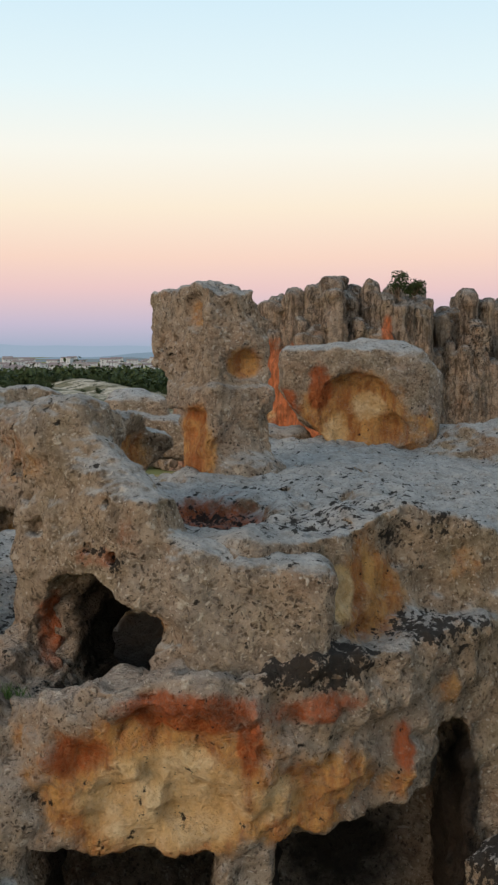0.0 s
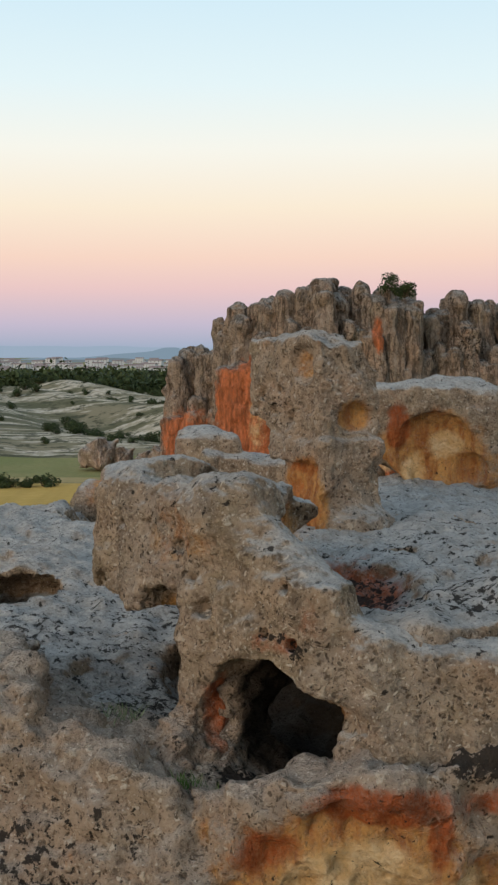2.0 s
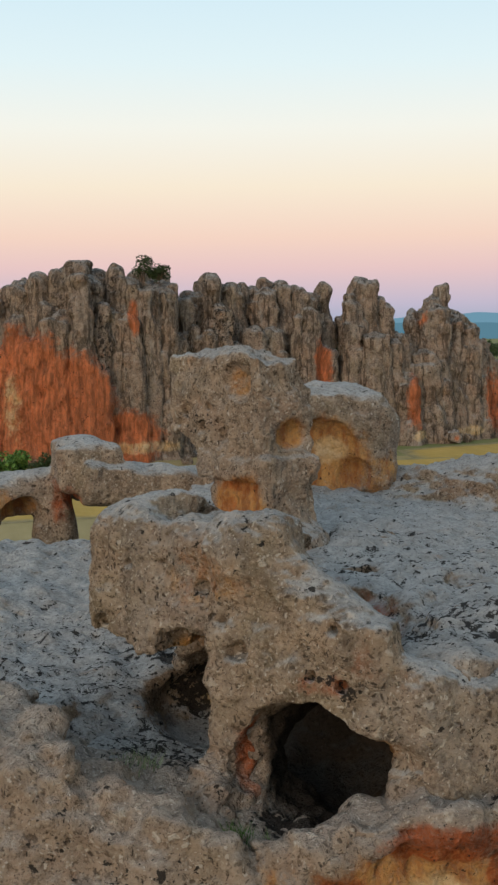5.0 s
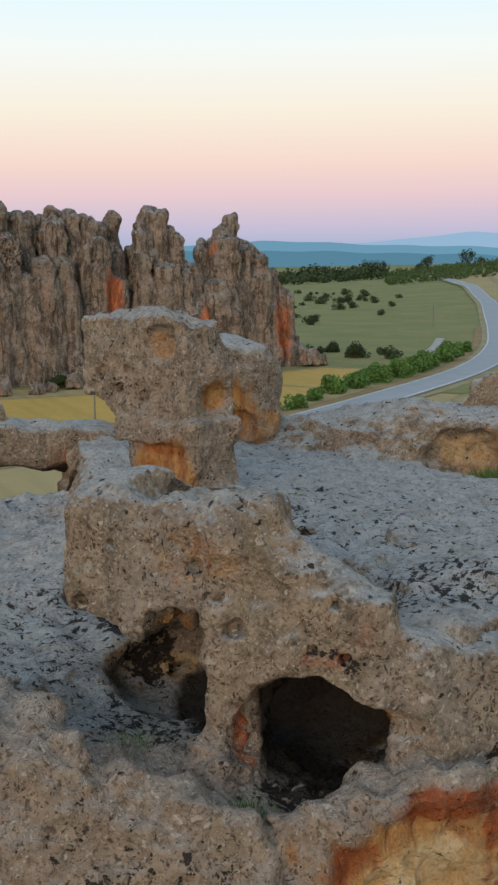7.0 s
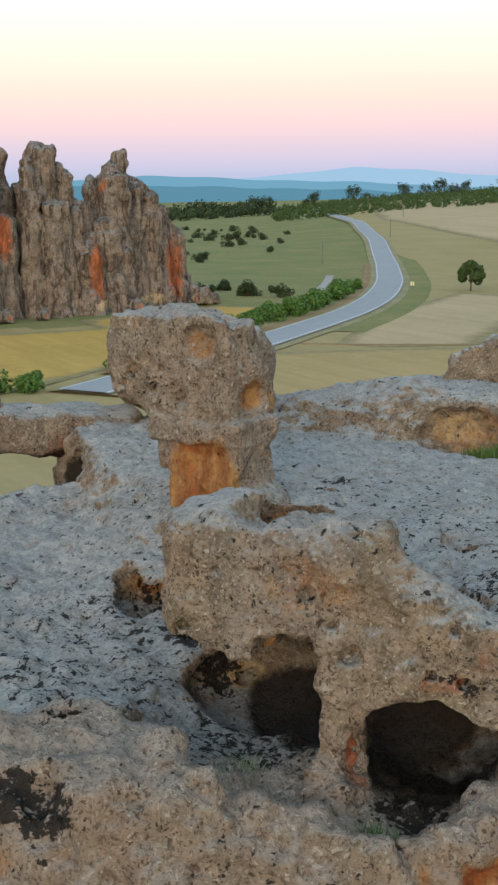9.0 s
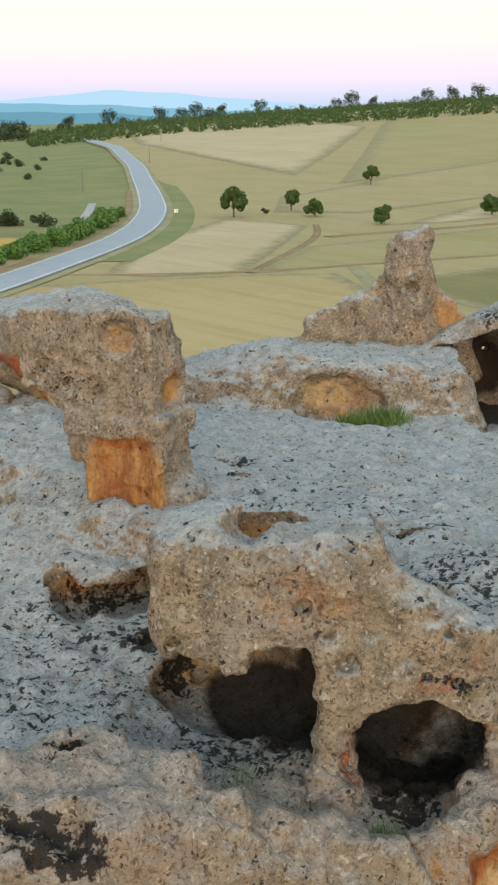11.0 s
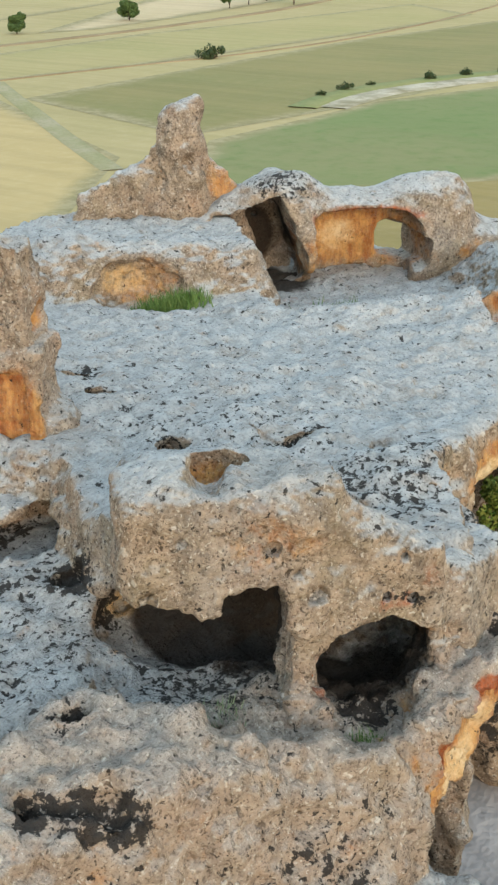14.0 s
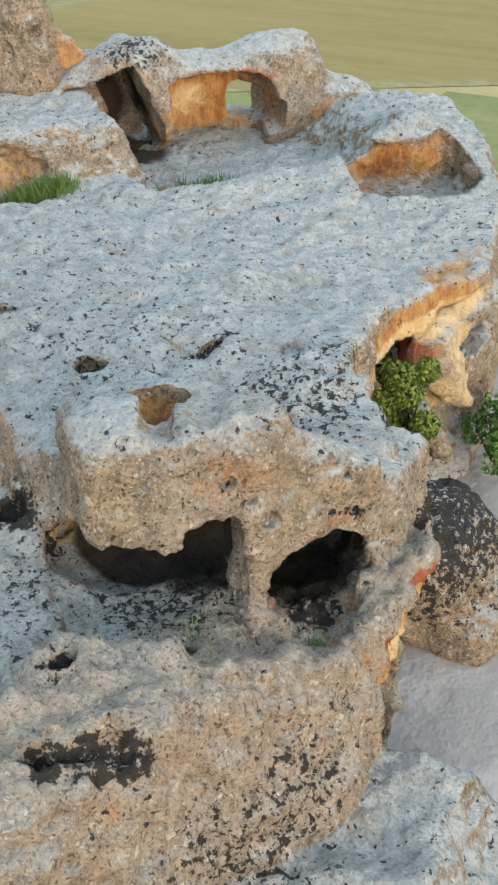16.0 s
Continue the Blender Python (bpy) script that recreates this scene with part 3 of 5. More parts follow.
outcrop.rod((1.8, 24.2, 14.0), (3.5, 23.9, 13.85), 0.14, 0.08, k=0.1, cut=True)
outcrop.rod((1.8, 24.2, 14.0), (2.4, 25.3, 14.0), 0.1, 0.1, k=0.1, cut=True)
outcrop.ball((1.7, 20.2, 13.9), (0.35, 0.2, 0.25), k=0.05, cut=True)
outcrop.ball((0.85, 19.6, 13.75), (0.2, 0.2, 0.25), k=0.05, cut=True)
outcrop.ball((3.2, 22.0, 13.9), (0.7, 0.5, 0.3), k=0.2, cut=True)
outcrop.rod((-0.4, 21.6, 14.0), (1.2, 23.4, 14.05), 0.2, 0.08, k=0.2, cut=True)
outcrop.ball((-0.7, 39.3, 12.85), (1.7, 1.3, 0.8), yaw=-35, k=0.1, cut=True)
outcrop.ball((-8.8, 30.2, 12.15), (1.9, 2.0, 0.6), yaw=20, k=0.08, cut=True)
outcrop.ball((-3.5, 25.95, 12.4), (0.42, 0.38, 0.65), k=0.05, cut=True)
outcrop.ball((-5.0, 24.7, 12.65), (0.5, 0.4, 0.25), k=0.1, cut=True)
outcrop.ball((-7.4, 22.2, 13.1), (0.35, 0.22, 0.2), k=0.08, cut=True)
for u, r in ((0, 0.14), (0.18, 0.2), (0.3, 0.12), (0.45, 0.17), (0.6, 0.11), (0.72, 0.2), (0.9, 0.13), (1.05, 0.08)):
    outcrop.ball((-9.5 + 1.1 * u + 0.3 * (r - 0.15), 21.5 - 1.45 * u, 12.8), (r * 1.5, r, 0.34), yaw=-53 + 200 * (r - 0.15), k=0.05, cut=True)
outcrop.ball((-7.6, 22.1, 12.8), (0.4, 0.25, 0.4), yaw=-50, k=0.05, cut=True)
outcrop.rod((-5.55, 20.6, 11.9), (-6.0, 19.6, 11.7), 0.3, 0.25, k=0.1, cut=True)
outcrop.rod((-9.6, 22.0, 12.4), (-8.8, 22.1, 12.6), 0.18, 0.1, k=0.06, cut=True)
# alcove with grass
outcrop.ball((11.2, 35.5, 13.45), (1.7, 1.5, 1.15), yaw=-47, k=0.12, cut=True)
# the floors of the caves
outcrop.box(in_ridge(-2.8, 0.9, 13.0), (1.6, 2.6, 1.5), RY, 0.3, k=0.08, cut=True, roll=-20)
outcrop.box(in_ridge(1.55, 0.6, 13.0), (2.1, 2.1, 1.3), RY, 0.6, k=0.1, cut=True)
# overhang to the east and the hollow above it
outcrop.ball((8.0, 20.6, 10.2), (2.9, 2.2, 1.75), yaw=4, k=0.2, cut=True)
outcrop.ball((11.6, 20.6, 10.9), (2.6, 1.9, 1.1), yaw=-8, k=0.2, cut=True)
outcrop.ball((10.2, 19.6, 7.2), (5.0, 1.9, 1.9), yaw=-5, k=0.3, cut=True)
outcrop.rod((10.0, 20.9, 11.0), (13.2, 19.6, 11.6), 0.6, 0.45, k=0.3)
outcrop.rod((10.0, 20.6, 10.6), (10.9, 19.8, 9.0), 0.85, 0.3, k=0.3)
outcrop.rod((9.0, 20.6, 9.2), (9.6, 20.0, 8.0), 0.5, 0.35, k=0.3)
outcrop.box((18.6, 24.2, 12.9), (2.3, 1.5, 1.0), -47, 0.5, k=0.12, cut=True)
outcrop.ball((17.7, 23.4, 13.2), (2.2, 1.0, 0.9), yaw=-47, k=0.15, cut=True)
rock("rock_outcrop", outcrop, "broad weathered grey-tan tuff outcrop with carved hollows and black lichen", [
    ("pale", (-1.3, 18.3, 10.3), (1.3, 1.1, 0.85), 1.5), ("ochre", (-1.4, 18.1, 10.5), (1.7, 1.1, 1.2), 1.5), ("warm", (-5, 18.3, 12), (7, 3.0, 2.5), 1.1), ("warm", (-7.8, 21.0, 12.8), (4, 2.2, 2), 0.9), ("ochre", (-3.45, 18.3, 11.2), (0.26, 0.5, 0.35), 1.2), ("pale", (-3.48, 18.3, 11.15), (0.12, 0.4, 0.22), 1.4),
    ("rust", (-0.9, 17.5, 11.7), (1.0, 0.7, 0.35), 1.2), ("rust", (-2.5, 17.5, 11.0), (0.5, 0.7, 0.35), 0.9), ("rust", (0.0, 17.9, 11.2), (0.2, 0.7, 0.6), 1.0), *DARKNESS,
    # lichen crowded into pits, cracks and troughs paints their shade
    *[("lichen_shade", p, (0.8, 0.75, 1.0), 1.9) for p in ((0.6, 26.3, 12.8), (2.2, 29.9, 12.8), (2.9, 31.7, 12.8), (3.3, 31.4, 12.8), (-3.3, 25.7, 12.1))], ("ochre", (-2.4, 29.4, 12.5), (1.5, 0.5, 0.3), 0.7), ("dark", (-0.4, 39.8, 12.6), (1.8, 1.3, 0.8), 2.2), ("lichen_shade", (-2.2, 29.4, 12.2), (1.3, 0.8, 0.6), 1.2),
    # dark marks paint the shade of the cave floor, overhang and shelf pit
    ("dark", in_ridge(-2.6, 2.0, 11.8), (1.9, 2.7, 1.3), 2.0), *[("lichen_shade", (0.7 + 1.05 * u, 26.5 + 2.4 * u, 13.9), (0.22, 0.22, 0.2), 1.2) for u in (0, 0.2, 0.4, 0.6, 0.8, 1)], *[("lichen_shade", (1.8 + 1.7 * u, 24.2 - 0.3 * u, 13.8), (0.4, 0.35, 0.2), 1.3) for u in (0, 0.3, 0.6, 0.9)], ("dark", (10.5, 22.4, 10.8), (2.5, 0.9, 0.8), 1.4), ("pale", (10.6, 20.2, 10.2), (1.2, 1.0, 1.6), 0.8), ("rust", (10.0, 21.2, 11.0), (3.0, 1.2, 0.7), 0.7), ("dark", (-8.8, 30.2, 11.8), (1.9, 2.0, 0.4), 1.9), ("rust", (2.5, 18.8, 10.7), (0.25, 0.7, 0.5), 1.15),
    ("ochre", (0.9, 18.7, 10.3), (1.2, 1, 0.7), 0.85), ("pale", (0.3, 18.6, 10.2), (0.6, 1, 0.5), 0.7), ("rust", (1.2, 18.0, 11.6), (0.9, 0.8, 0.25), 0.7), ("lichen_shade", (1.1, 18.3, 12.2), (1.3, 0.9, 0.35), 2.0), ("lichen_shade", (3.4, 19.8, 12.4), (1.2, 0.8, 0.4), 1.2),
    ("ochre", (1.9, 19.8, 13.1), (0.85, 1.2, 0.8), 0.8), ("pale", (1.45, 19.3, 13.1), (0.25, 0.5, 0.45), 1.4), ("ochre", (3.6, 21.2, 13.2), (0.5, 0.6, 0.6), 0.6),
    ("rust", (-0.8, 24.0, 13.3), (1.3, 2.4, 0.8), 0.8), ("lichen_shade", (-0.8, 23.6, 13.1), (1.4, 2.4, 0.8), 1.15), ("lichen_shade", (0.3, 21, 13.9), (2.5, 1.6, 0.8), 0.7), ("lichen_shade", (2.0, 26, 14.0), (3.5, 4, 0.8), 0.2),
    ("lichen_shade", (-7.2, 18.3, 10.3), (3, 1.5, 1.0), 0.95), ("lichen_shade", (-9.3, 21.25, 12.6), (0.5, 0.5, 0.4), 2.4), ("lichen_shade", (-8.9, 20.7, 12.6), (0.5, 0.5, 0.4), 2.4), ("lichen_shade", (-8.55, 20.2, 12.55), (0.45, 0.45, 0.4), 2.4), ("lichen_shade", (-7.6, 22.15, 12.5), (0.6, 0.6, 0.6), 2.4), ("lichen_shade", (-5.8, 20.1, 11.6), (0.5, 0.7, 0.5), 1.7), ("lichen_shade", (-6.5, 17.6, 11.2), (2.2, 1.5, 1.0), 0.8), ("lichen_shade", (-9.8, 19.6, 12.2), (1.2, 0.9, 0.8), 0.7), ("ochre", (9.5, 20.7, 12.3), (4.5, 1.0, 0.5), 1.0), ("pale", (10, 20.8, 11.9), (4, 1.2, 0.4), 1.2),
    # the eastern hollow gets its shade as a dark mark
    ("ochre", (11.7, 36.2, 13.4), (1.8, 1.2, 0.9), 0.55), ("pale", (11.3, 36.5, 13.6), (1.4, 0.9, 0.7), 0.7), ("rust", (18.8, 24.5, 12.9), (2.3, 2.0, 0.9), 0.35), ("ochre", (18.8, 24.5, 12.9), (2.4, 2.2, 1.0), 0.75), ("dark", (19.2, 24.9, 12.5), (2.2, 1.6, 0.9), 1.25), ("lichen_shade", (-5.5, 25.5, 12.6), (3, 3, 1), 0.45),
    # chambers and slot of the front: their shade painted as dark marks
    ("rust", (-2.2, 29.2, 12.3), (1.6, 0.6, 0.3), 0.4), ("lichen_shade", (5.6, 18.9, 8), (3.5, 2, 2.0), 1.5), ("dark", (2.0, 21.2, 7.4), (2.5, 2.2, 2.2), 2.6), ("dark", (3.45, 20.8, 9.4), (0.6, 1.0, 1.3), 2.4), ("warm", (1.6, 18.3, 10.6), (2.6, 1.8, 1.4), 1.0), ("ochre", (0.9, 18.0, 9.8), (1.0, 0.9, 0.45), 1.3), ("ochre", (2.4, 18.6, 9.95), (0.7, 0.8, 0.4), 1.0), ("ochre", (3.4, 19.2, 11.4), (0.35, 0.8, 0.5), 1.0), ("dark", (-2.0, 20.6, 7.9), (1.9, 2.6, 1.9), 2.0), ("ochre", (-7.5, 20.4, 11.7), (2, 1, 0.8), 0.35),
    ("lichen_shade", (2.6, 21.0, 14.0), (1.6, 1.2, 0.4), 0.9), ("rust", (17, 33.6, 12), (1.5, 1.5, 0.5), 0.5),
], rough=0.13, scale=2.0, octaves=4, strata=0.05, pieces=[
    ("mound", "rough tan mound with black lichen", lambda x, y, z: (x < -5.75) & (y < 23.4)),
    ("overhang", "orange-bellied rock overhang", lambda x, y, z: (x > 4.6) & (y < 23.2) & (x < 16)),
    ("alcove", "ochre and rust-stained alcove", lambda x, y, z: (z < 12.0) & (y < 19.6) & (x > -3.4)),
    ("ledge", "", lambda x, y, z: (z < 12.9) & (y < 20.6) & (x > -5.75) & (x < 4.6)),
    ("rim", "pale rim with a grassy alcove", lambda x, y, z: (0.707 * (x - 10.2 + y - 37.8) > -1.6) & (x > 4) & (x < 18)),
    ("lower_shelf", "", lambda x, y, z: (x < np.interp(y, [18, 22.5, 24.4, 26, 28, 33, 40], [-3.6, -5.4, -3.7, -3.2, -2.6, -2.6, -1.0]))),
    ("shelf", "", None)])

block = Solid((-6.8, 16.6, 10.6), (2.2, 25.4, 16.9), 0.042, 0.12)
block.box(in_block(-0.25, 1.45, 13.5), (1.8, 1.45, 2.45), BY, 0.4, k=0.25, pitch=-5)
block.box(in_block(-0.3, 2.35, 13.6), (1.75, 1.4, 1.85), BY, 0.3, k=0.3)
block.ball(in_block(-1.0, 1.3, 15.9), (1.1, 1.0, 0.5), BY, k=0.4)
block.ball(in_block(1.35, 0.8, 15.8), (0.7, 0.7, 0.5), BY, k=0.4)
block.rod(in_block(1.2, 0.75, 15.3), in_block(2.9, 0.95, 14.55), 0.72, 0.5, k=0.3)
block.box(in_block(2.2, 0.85, 13.3), (1.45, 0.6, 1.25), BY + 9, 0.3, k=0.3)
block.box(in_block(2.7, 0.75, 13.85), (1.05, 0.45, 0.85), BY + 8, 0.14, k=0.25)
block.box(in_block(3.0, 1.1, 12.5), (1.5, 0.6, 1.55), BY + 20, 0.35, k=0.35)
block.box(in_block(4.65, 2.1, 12.85), (1.2, 0.6, 1.0), BY + 45, 0.35, k=0.45)
block.box(in_block(1.6, -0.1, 11.2), (1.6, 0.6, 0.9), BY, 0.4, k=0.4)
carve_rooms(block)
block.box(in_block(-2.4, 0.8, 12.95), (0.8, 2.0, 0.95), BY, 0.3, k=0.12, cut=True)
# the hollow in its top and small sockets in its face
carve_hollow(block)
for s, z, r in ((0.63, 15.04, 0.13), (1.45, 14.1, 0.17), (2.72, 13.86, 0.09), (3.25, 13.75, 0.08), (-1.0, 15.25, 0.09), (3.0, 14.6, 0.1), (1.1, 14.55, 0.08), (-1.55, 14.15, 0.16)):
    block.ball(in_block(s, max(0, 0.22 * (s - 1.6)), z), (r * 1.2, 0.4, r), BY, k=0.04, cut=True)
rock("carved_rock", block, "tan tuff block carved with a room and an arched hole", [
    *[("lichen_shade", in_block(s, 0.45, z), (0.2, 0.4, 0.2), 1.0) for s, z in ((2.72, 13.86), (3.25, 13.75))], ("lichen_shade", in_block(3.0, 0.4, 13.8), (0.5, 0.5, 0.2), 0.9), ("warm", in_block(1.8, 0.2, 11.8), (3, 1.6, 1.3), 1.1), ("rust", in_block(2.9, 0.2, 13.8), (0.6, 0.4, 0.22), 0.4), ("warm", in_block(0.5, 0.5, 14), (3.5, 2, 3), 0.5), ("ochre", in_block(-0.3, 2.3, 15.0), (1.0, 1.0, 0.6), 1.3), ("rust", in_block(1.9, 3.6, 14.2), (1.4, 1.0, 0.8), 0.5), ("rust", in_block(3.5, 0.5, 14.4), (0.3, 0.3, 0.5), 0.2),
    ("rust", in_block(1.5, 0.3, 12.3), (0.25, 0.35, 0.9), 0.75), ("ochre", in_block(-1.3, 0.9, 13.2), (0.9, 0.6, 0.6), 0.8),
    # the same painted room shade and wall stains as in the outcrop
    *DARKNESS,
    ("ochre", in_block(0.6, 0.0, 15.2), (1.5, 0.8, 0.5), 0.45),
], rough=0.055, scale=2.8, octaves=4, pieces=[
    ("hanging_head", "", lambda x, y, z: ((x + 4.49) * 0.646 - (y - 20.9) * 0.763 < -0.2)), ("pier", "pitted pier between room and hole", lambda x, y, z: ((x + 4.49) * 0.646 - (y - 20.9) * 0.763 < 1.6)), ("arch", "arched hole with a dark inside", None)])

# tower behind it, its foot hollowed out in orange
def in_tower(u, v, z):
    """Places in the tower: along its south face, along its west face, and up."""
    return (-0.98 + 0.9 * u - 0.44 * v, 29.2 + 0.44 * u + 0.9 * v, z)


tower = Solid((-4.4, 27.2, 12.8), (2.8, 35.6, 19.6), 0.055, 0.07, 1.3)
tower.box(in_tower(0.8, 1.74, 17.33), (0.86, 1.82, 1.22), 26, 0.12, k=0.1, taper=0.02)
tower.ball(in_tower(0.9, 2.2, 18.3), (0.75, 1.2, 0.42), 26, k=0.2)
tower.box(in_tower(0.75, 0.9, 15.84), (0.93, 1.3, 0.34), 26, 0.14, k=0.08)
tower.box(in_tower(0.72, 0.82, 14.65), (0.86, 1.13, 1.35), 26, 0.12, k=0.12)
tower.box(in_tower(1.1, 1.9, 15.6), (0.5, 0.9, 1.0), 26, 0.3, k=0.25)
tower.ball(in_tower(1.0, 0.2, 13.95), (1.05, 1.1, 0.65), 26, k=0.3)
# the underside rises towards its back, the foot is cut away from the west
tower.ball(in_tower(0.2, 3.7, 15.9), (1.2, 1.1, 0.8), 26, k=0.15, cut=True)
tower.box(in_tower(-0.3, 1.25, 14.42), (0.46, 1.28, 1.13), 26, 0.1, k=0.05, cut=True)
tower.box(in_tower(-0.5, 2.7, 14.3), (1.2, 0.6, 1.2), 26, 0.2, k=0.1, cut=True)
tower.ball(in_tower(0.2, -0.05, 13.6), (0.22, 0.14, 0.26), 26, k=0.04, cut=True)
tower.ball(in_tower(0.02, 0.75, 17.95), (0.3, 0.48, 0.46), 26, k=0.1, cut=True)
tower.ball(in_tower(0.55, 0.1, 18.75), (0.6, 0.6, 0.4), 26, k=0.15, cut=True)
tower.ball(in_tower(0.9, -0.1, 16.7), (0.5, 0.3, 0.4), 26, k=0.12, cut=True)
tower.ball(in_tower(1.8, 0.4, 18.3), (0.6, 0.9, 0.5), 26, k=0.2, cut=True)
tower.rod(in_tower(-0.3, 0.2, 16.2), in_tower(-0.1, 3.0, 16.35), 0.2, 0.12, k=0.12, cut=True)
for u, v, z, r in ((-0.02, 2.2, 16.75, 0.26), (-0.02, 1.35, 16.6, 0.17), (0.0, 2.9, 17.2, 0.2), (0.0, 3.2, 16.9, 0.15), (0.0, 1.9, 17.3, 0.1), (0.0, 0.5, 16.9, 0.1)):
    tower.ball(in_tower(u, v, z), (r, r, r * 0.8), k=0.08, cut=True)
rock("rock_tower", tower, "upright tan tuff tower with an orange hollowed foot", [
    # the small hole in the foot is blackened in place of shade
    ("ochre", in_tower(0.2, 0.95, 14.4), (0.5, 1.6, 1.2), 1.8), ("rust", in_tower(0.4, 2.2, 14.4), (0.4, 0.4, 1.3), 0.9), ("rust", in_tower(0.15, 0.9, 14.3), (0.5, 1.4, 1.1), 0.5), ("rust", in_tower(0.3, 1.0, 15.4), (0.5, 1.0, 0.2), 0.6), ("dark", in_tower(0.3, -0.05, 13.6), (0.3, 0.2, 0.3), 2.2), ("ochre", in_tower(0.9, 0.1, 16.7), (0.5, 0.5, 0.4), 1.0),
    ("ochre", in_tower(0.3, 0.9, 17.9), (0.4, 0.5, 0.4), 0.5), ("lichen_shade", in_tower(0.0, 2.4, 16.8), (0.5, 0.8, 0.4), 0.8), ("warm", (-1, 31, 16), (2, 3, 3), 0.7),
], rough=0.07, scale=2.4, octaves=4, pieces=[("foot", "orange hollowed foot", lambda x, y, z: z < 15.6), ("shaft", "", None)])

# boulder with an ochre hollow behind the tower
hollowed = Solid((-0.5, 37, 12.6), (9, 44, 17.9), 0.08, 0.22, 1.6)
hollowed.box((3.85, 41.2, 15.3), (2.55, 1.6, 1.85), -6, 0.8, k=0.3)
hollowed.box((2.2, 40.9, 16.3), (1.15, 1.3, 0.85), -6, 0.35, k=0.3)
hollowed.box((1.3, 41.0, 13.75), (1.7, 3.0, 1.2), 0, 0.15, k=0.12, cut=True, roll=44)
hollowed.ball((3.5, 39.35, 14.95), (1.3, 1.0, 1.35), k=0.12, cut=True)
hollowed.ball((3.9, 39.5, 15.6), (0.9, 0.7, 0.6), k=0.08, cut=True)
hollowed.ball((4.4, 39.5, 14.3), (0.8, 0.8, 0.7), k=0.1, cut=True)
hollowed.ball((6.6, 40.4, 17.3), (1.1, 1.6, 0.9), k=0.5, cut=True)
rock("hollowed_boulder", hollowed, "rounded grey boulder with an ochre weathered hollow", [
    ("ochre", (3.4, 40.0, 14.9), (1.8, 1.2, 1.5), 1.1), ("pale", (3.9, 40.0, 15.2), (0.6, 0.8, 0.5), 1.0), ("ochre", (5.5, 39.7, 14.3), (0.9, 0.8, 0.8), 0.6), ("rust", (2.3, 39.8, 15.8), (0.4, 0.8, 0.8), 1.0), ("pale", (2.9, 39.7, 14.4), (0.5, 0.8, 0.6), 0.8), ("rust", (1.2, 40.0, 15.0), (0.5, 1.2, 0.9), 0.9),
], rough=0.1, scale=1.3, octaves=5, pieces=[("hollow", "ochre weathered hollow", lambda x, y, z: ((x - 3.5) / 1.6) ** 2 + ((y - 39.6) / 1.4) ** 2 + ((z - 14.9) / 1.6) ** 2 < 1), ("shell", "", None)])

# slab shelter to the west
slab = Solid((-10, 38.5, 10.2), (3.4, 46.5, 16.2), 0.09, 0.14)
slab.box((-1.3, 42.3, 13.85), (3.0, 1.4, 0.7), 4, 0.3, k=0.2, roll=7)
slab.box((-4.0, 42.6, 14.65), (1.1, 1.3, 0.78), 0, 0.3, k=0.2)
slab.ball((-4.2, 42.7, 15.25), (0.85, 1.1, 0.4), k=0.2)
slab.box((-6.3, 43.6, 13.6), (1.45, 1.3, 0.72), 10, 0.4, k=0.3, roll=-8)
slab.ball((-5.0, 43.0, 12.2), (0.7, 1.0, 1.9), k=0.3)
slab.ball((-8.2, 43.4, 12.2), (0.8, 1.0, 1.5), k=0.4)
slab.ball((1.5, 42.0, 12.6), (1.0, 1.4, 1.8), k=0.3)
slab.ball((-2.6, 41.5, 12.3), (1.7, 3.5, 0.85), k=0.1, cut=True)
slab.ball((0.0, 40.6, 12.3), (1.7, 1.6, 0.85), k=0.1, cut=True)
slab.ball((-6.2, 42.3, 13.1), (0.7, 1.2, 0.6), k=0.1, cut=True)
rock("slab_boulder", slab, "grey slab boulder roofing a low open hollow", [
    # shade under the slab, painted as dark marks
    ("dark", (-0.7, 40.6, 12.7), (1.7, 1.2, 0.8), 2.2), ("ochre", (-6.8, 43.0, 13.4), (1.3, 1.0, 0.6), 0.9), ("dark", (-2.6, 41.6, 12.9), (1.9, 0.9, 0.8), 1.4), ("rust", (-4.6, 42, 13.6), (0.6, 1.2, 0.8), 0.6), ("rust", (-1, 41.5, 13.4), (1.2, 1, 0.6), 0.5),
], rough=0.09)

# spire with its fins on the far rim
spire = Solid((13.6, 35.4, 12.6), (22, 45.0, 19.3), 0.09, 0.25, 1.2)
spire.rod((17.75, 38.9, 12.8), (17.6, 38.7, 17.9), 1.2, 0.72, k=0.2)
spire.ball((17.9, 38.6, 18.2), (0.5, 0.5, 0.65), k=0.2)
spire.ball((16.6, 38.9, 18.7), (0.5, 0.6, 0.6), k=0.2, cut=True)
spire.ball((17.1, 38.2, 16.6), (0.3, 0.3, 0.35), k=0.1, cut=True)
for u in np.linspace(0, 1, 9):
    spire.rod((17.3 - 2.1 * u, 39.5 + 2.0 * u, 12.8), (17.3 - 2.1 * u, 39.5 + 2.0 * u, 16.9 - 1.8 * u ** 0.7), 0.42, 0.3, k=0.15)
for u in np.linspace(0, 1, 6):
    spire.rod((18.1 + 1.35 * u, 38.8 - 1.25 * u, 12.8), (18.1 + 1.35 * u, 38.8 - 1.25 * u, 17.2 - 2.2 * u), 0.45, 0.28, k=0.15)
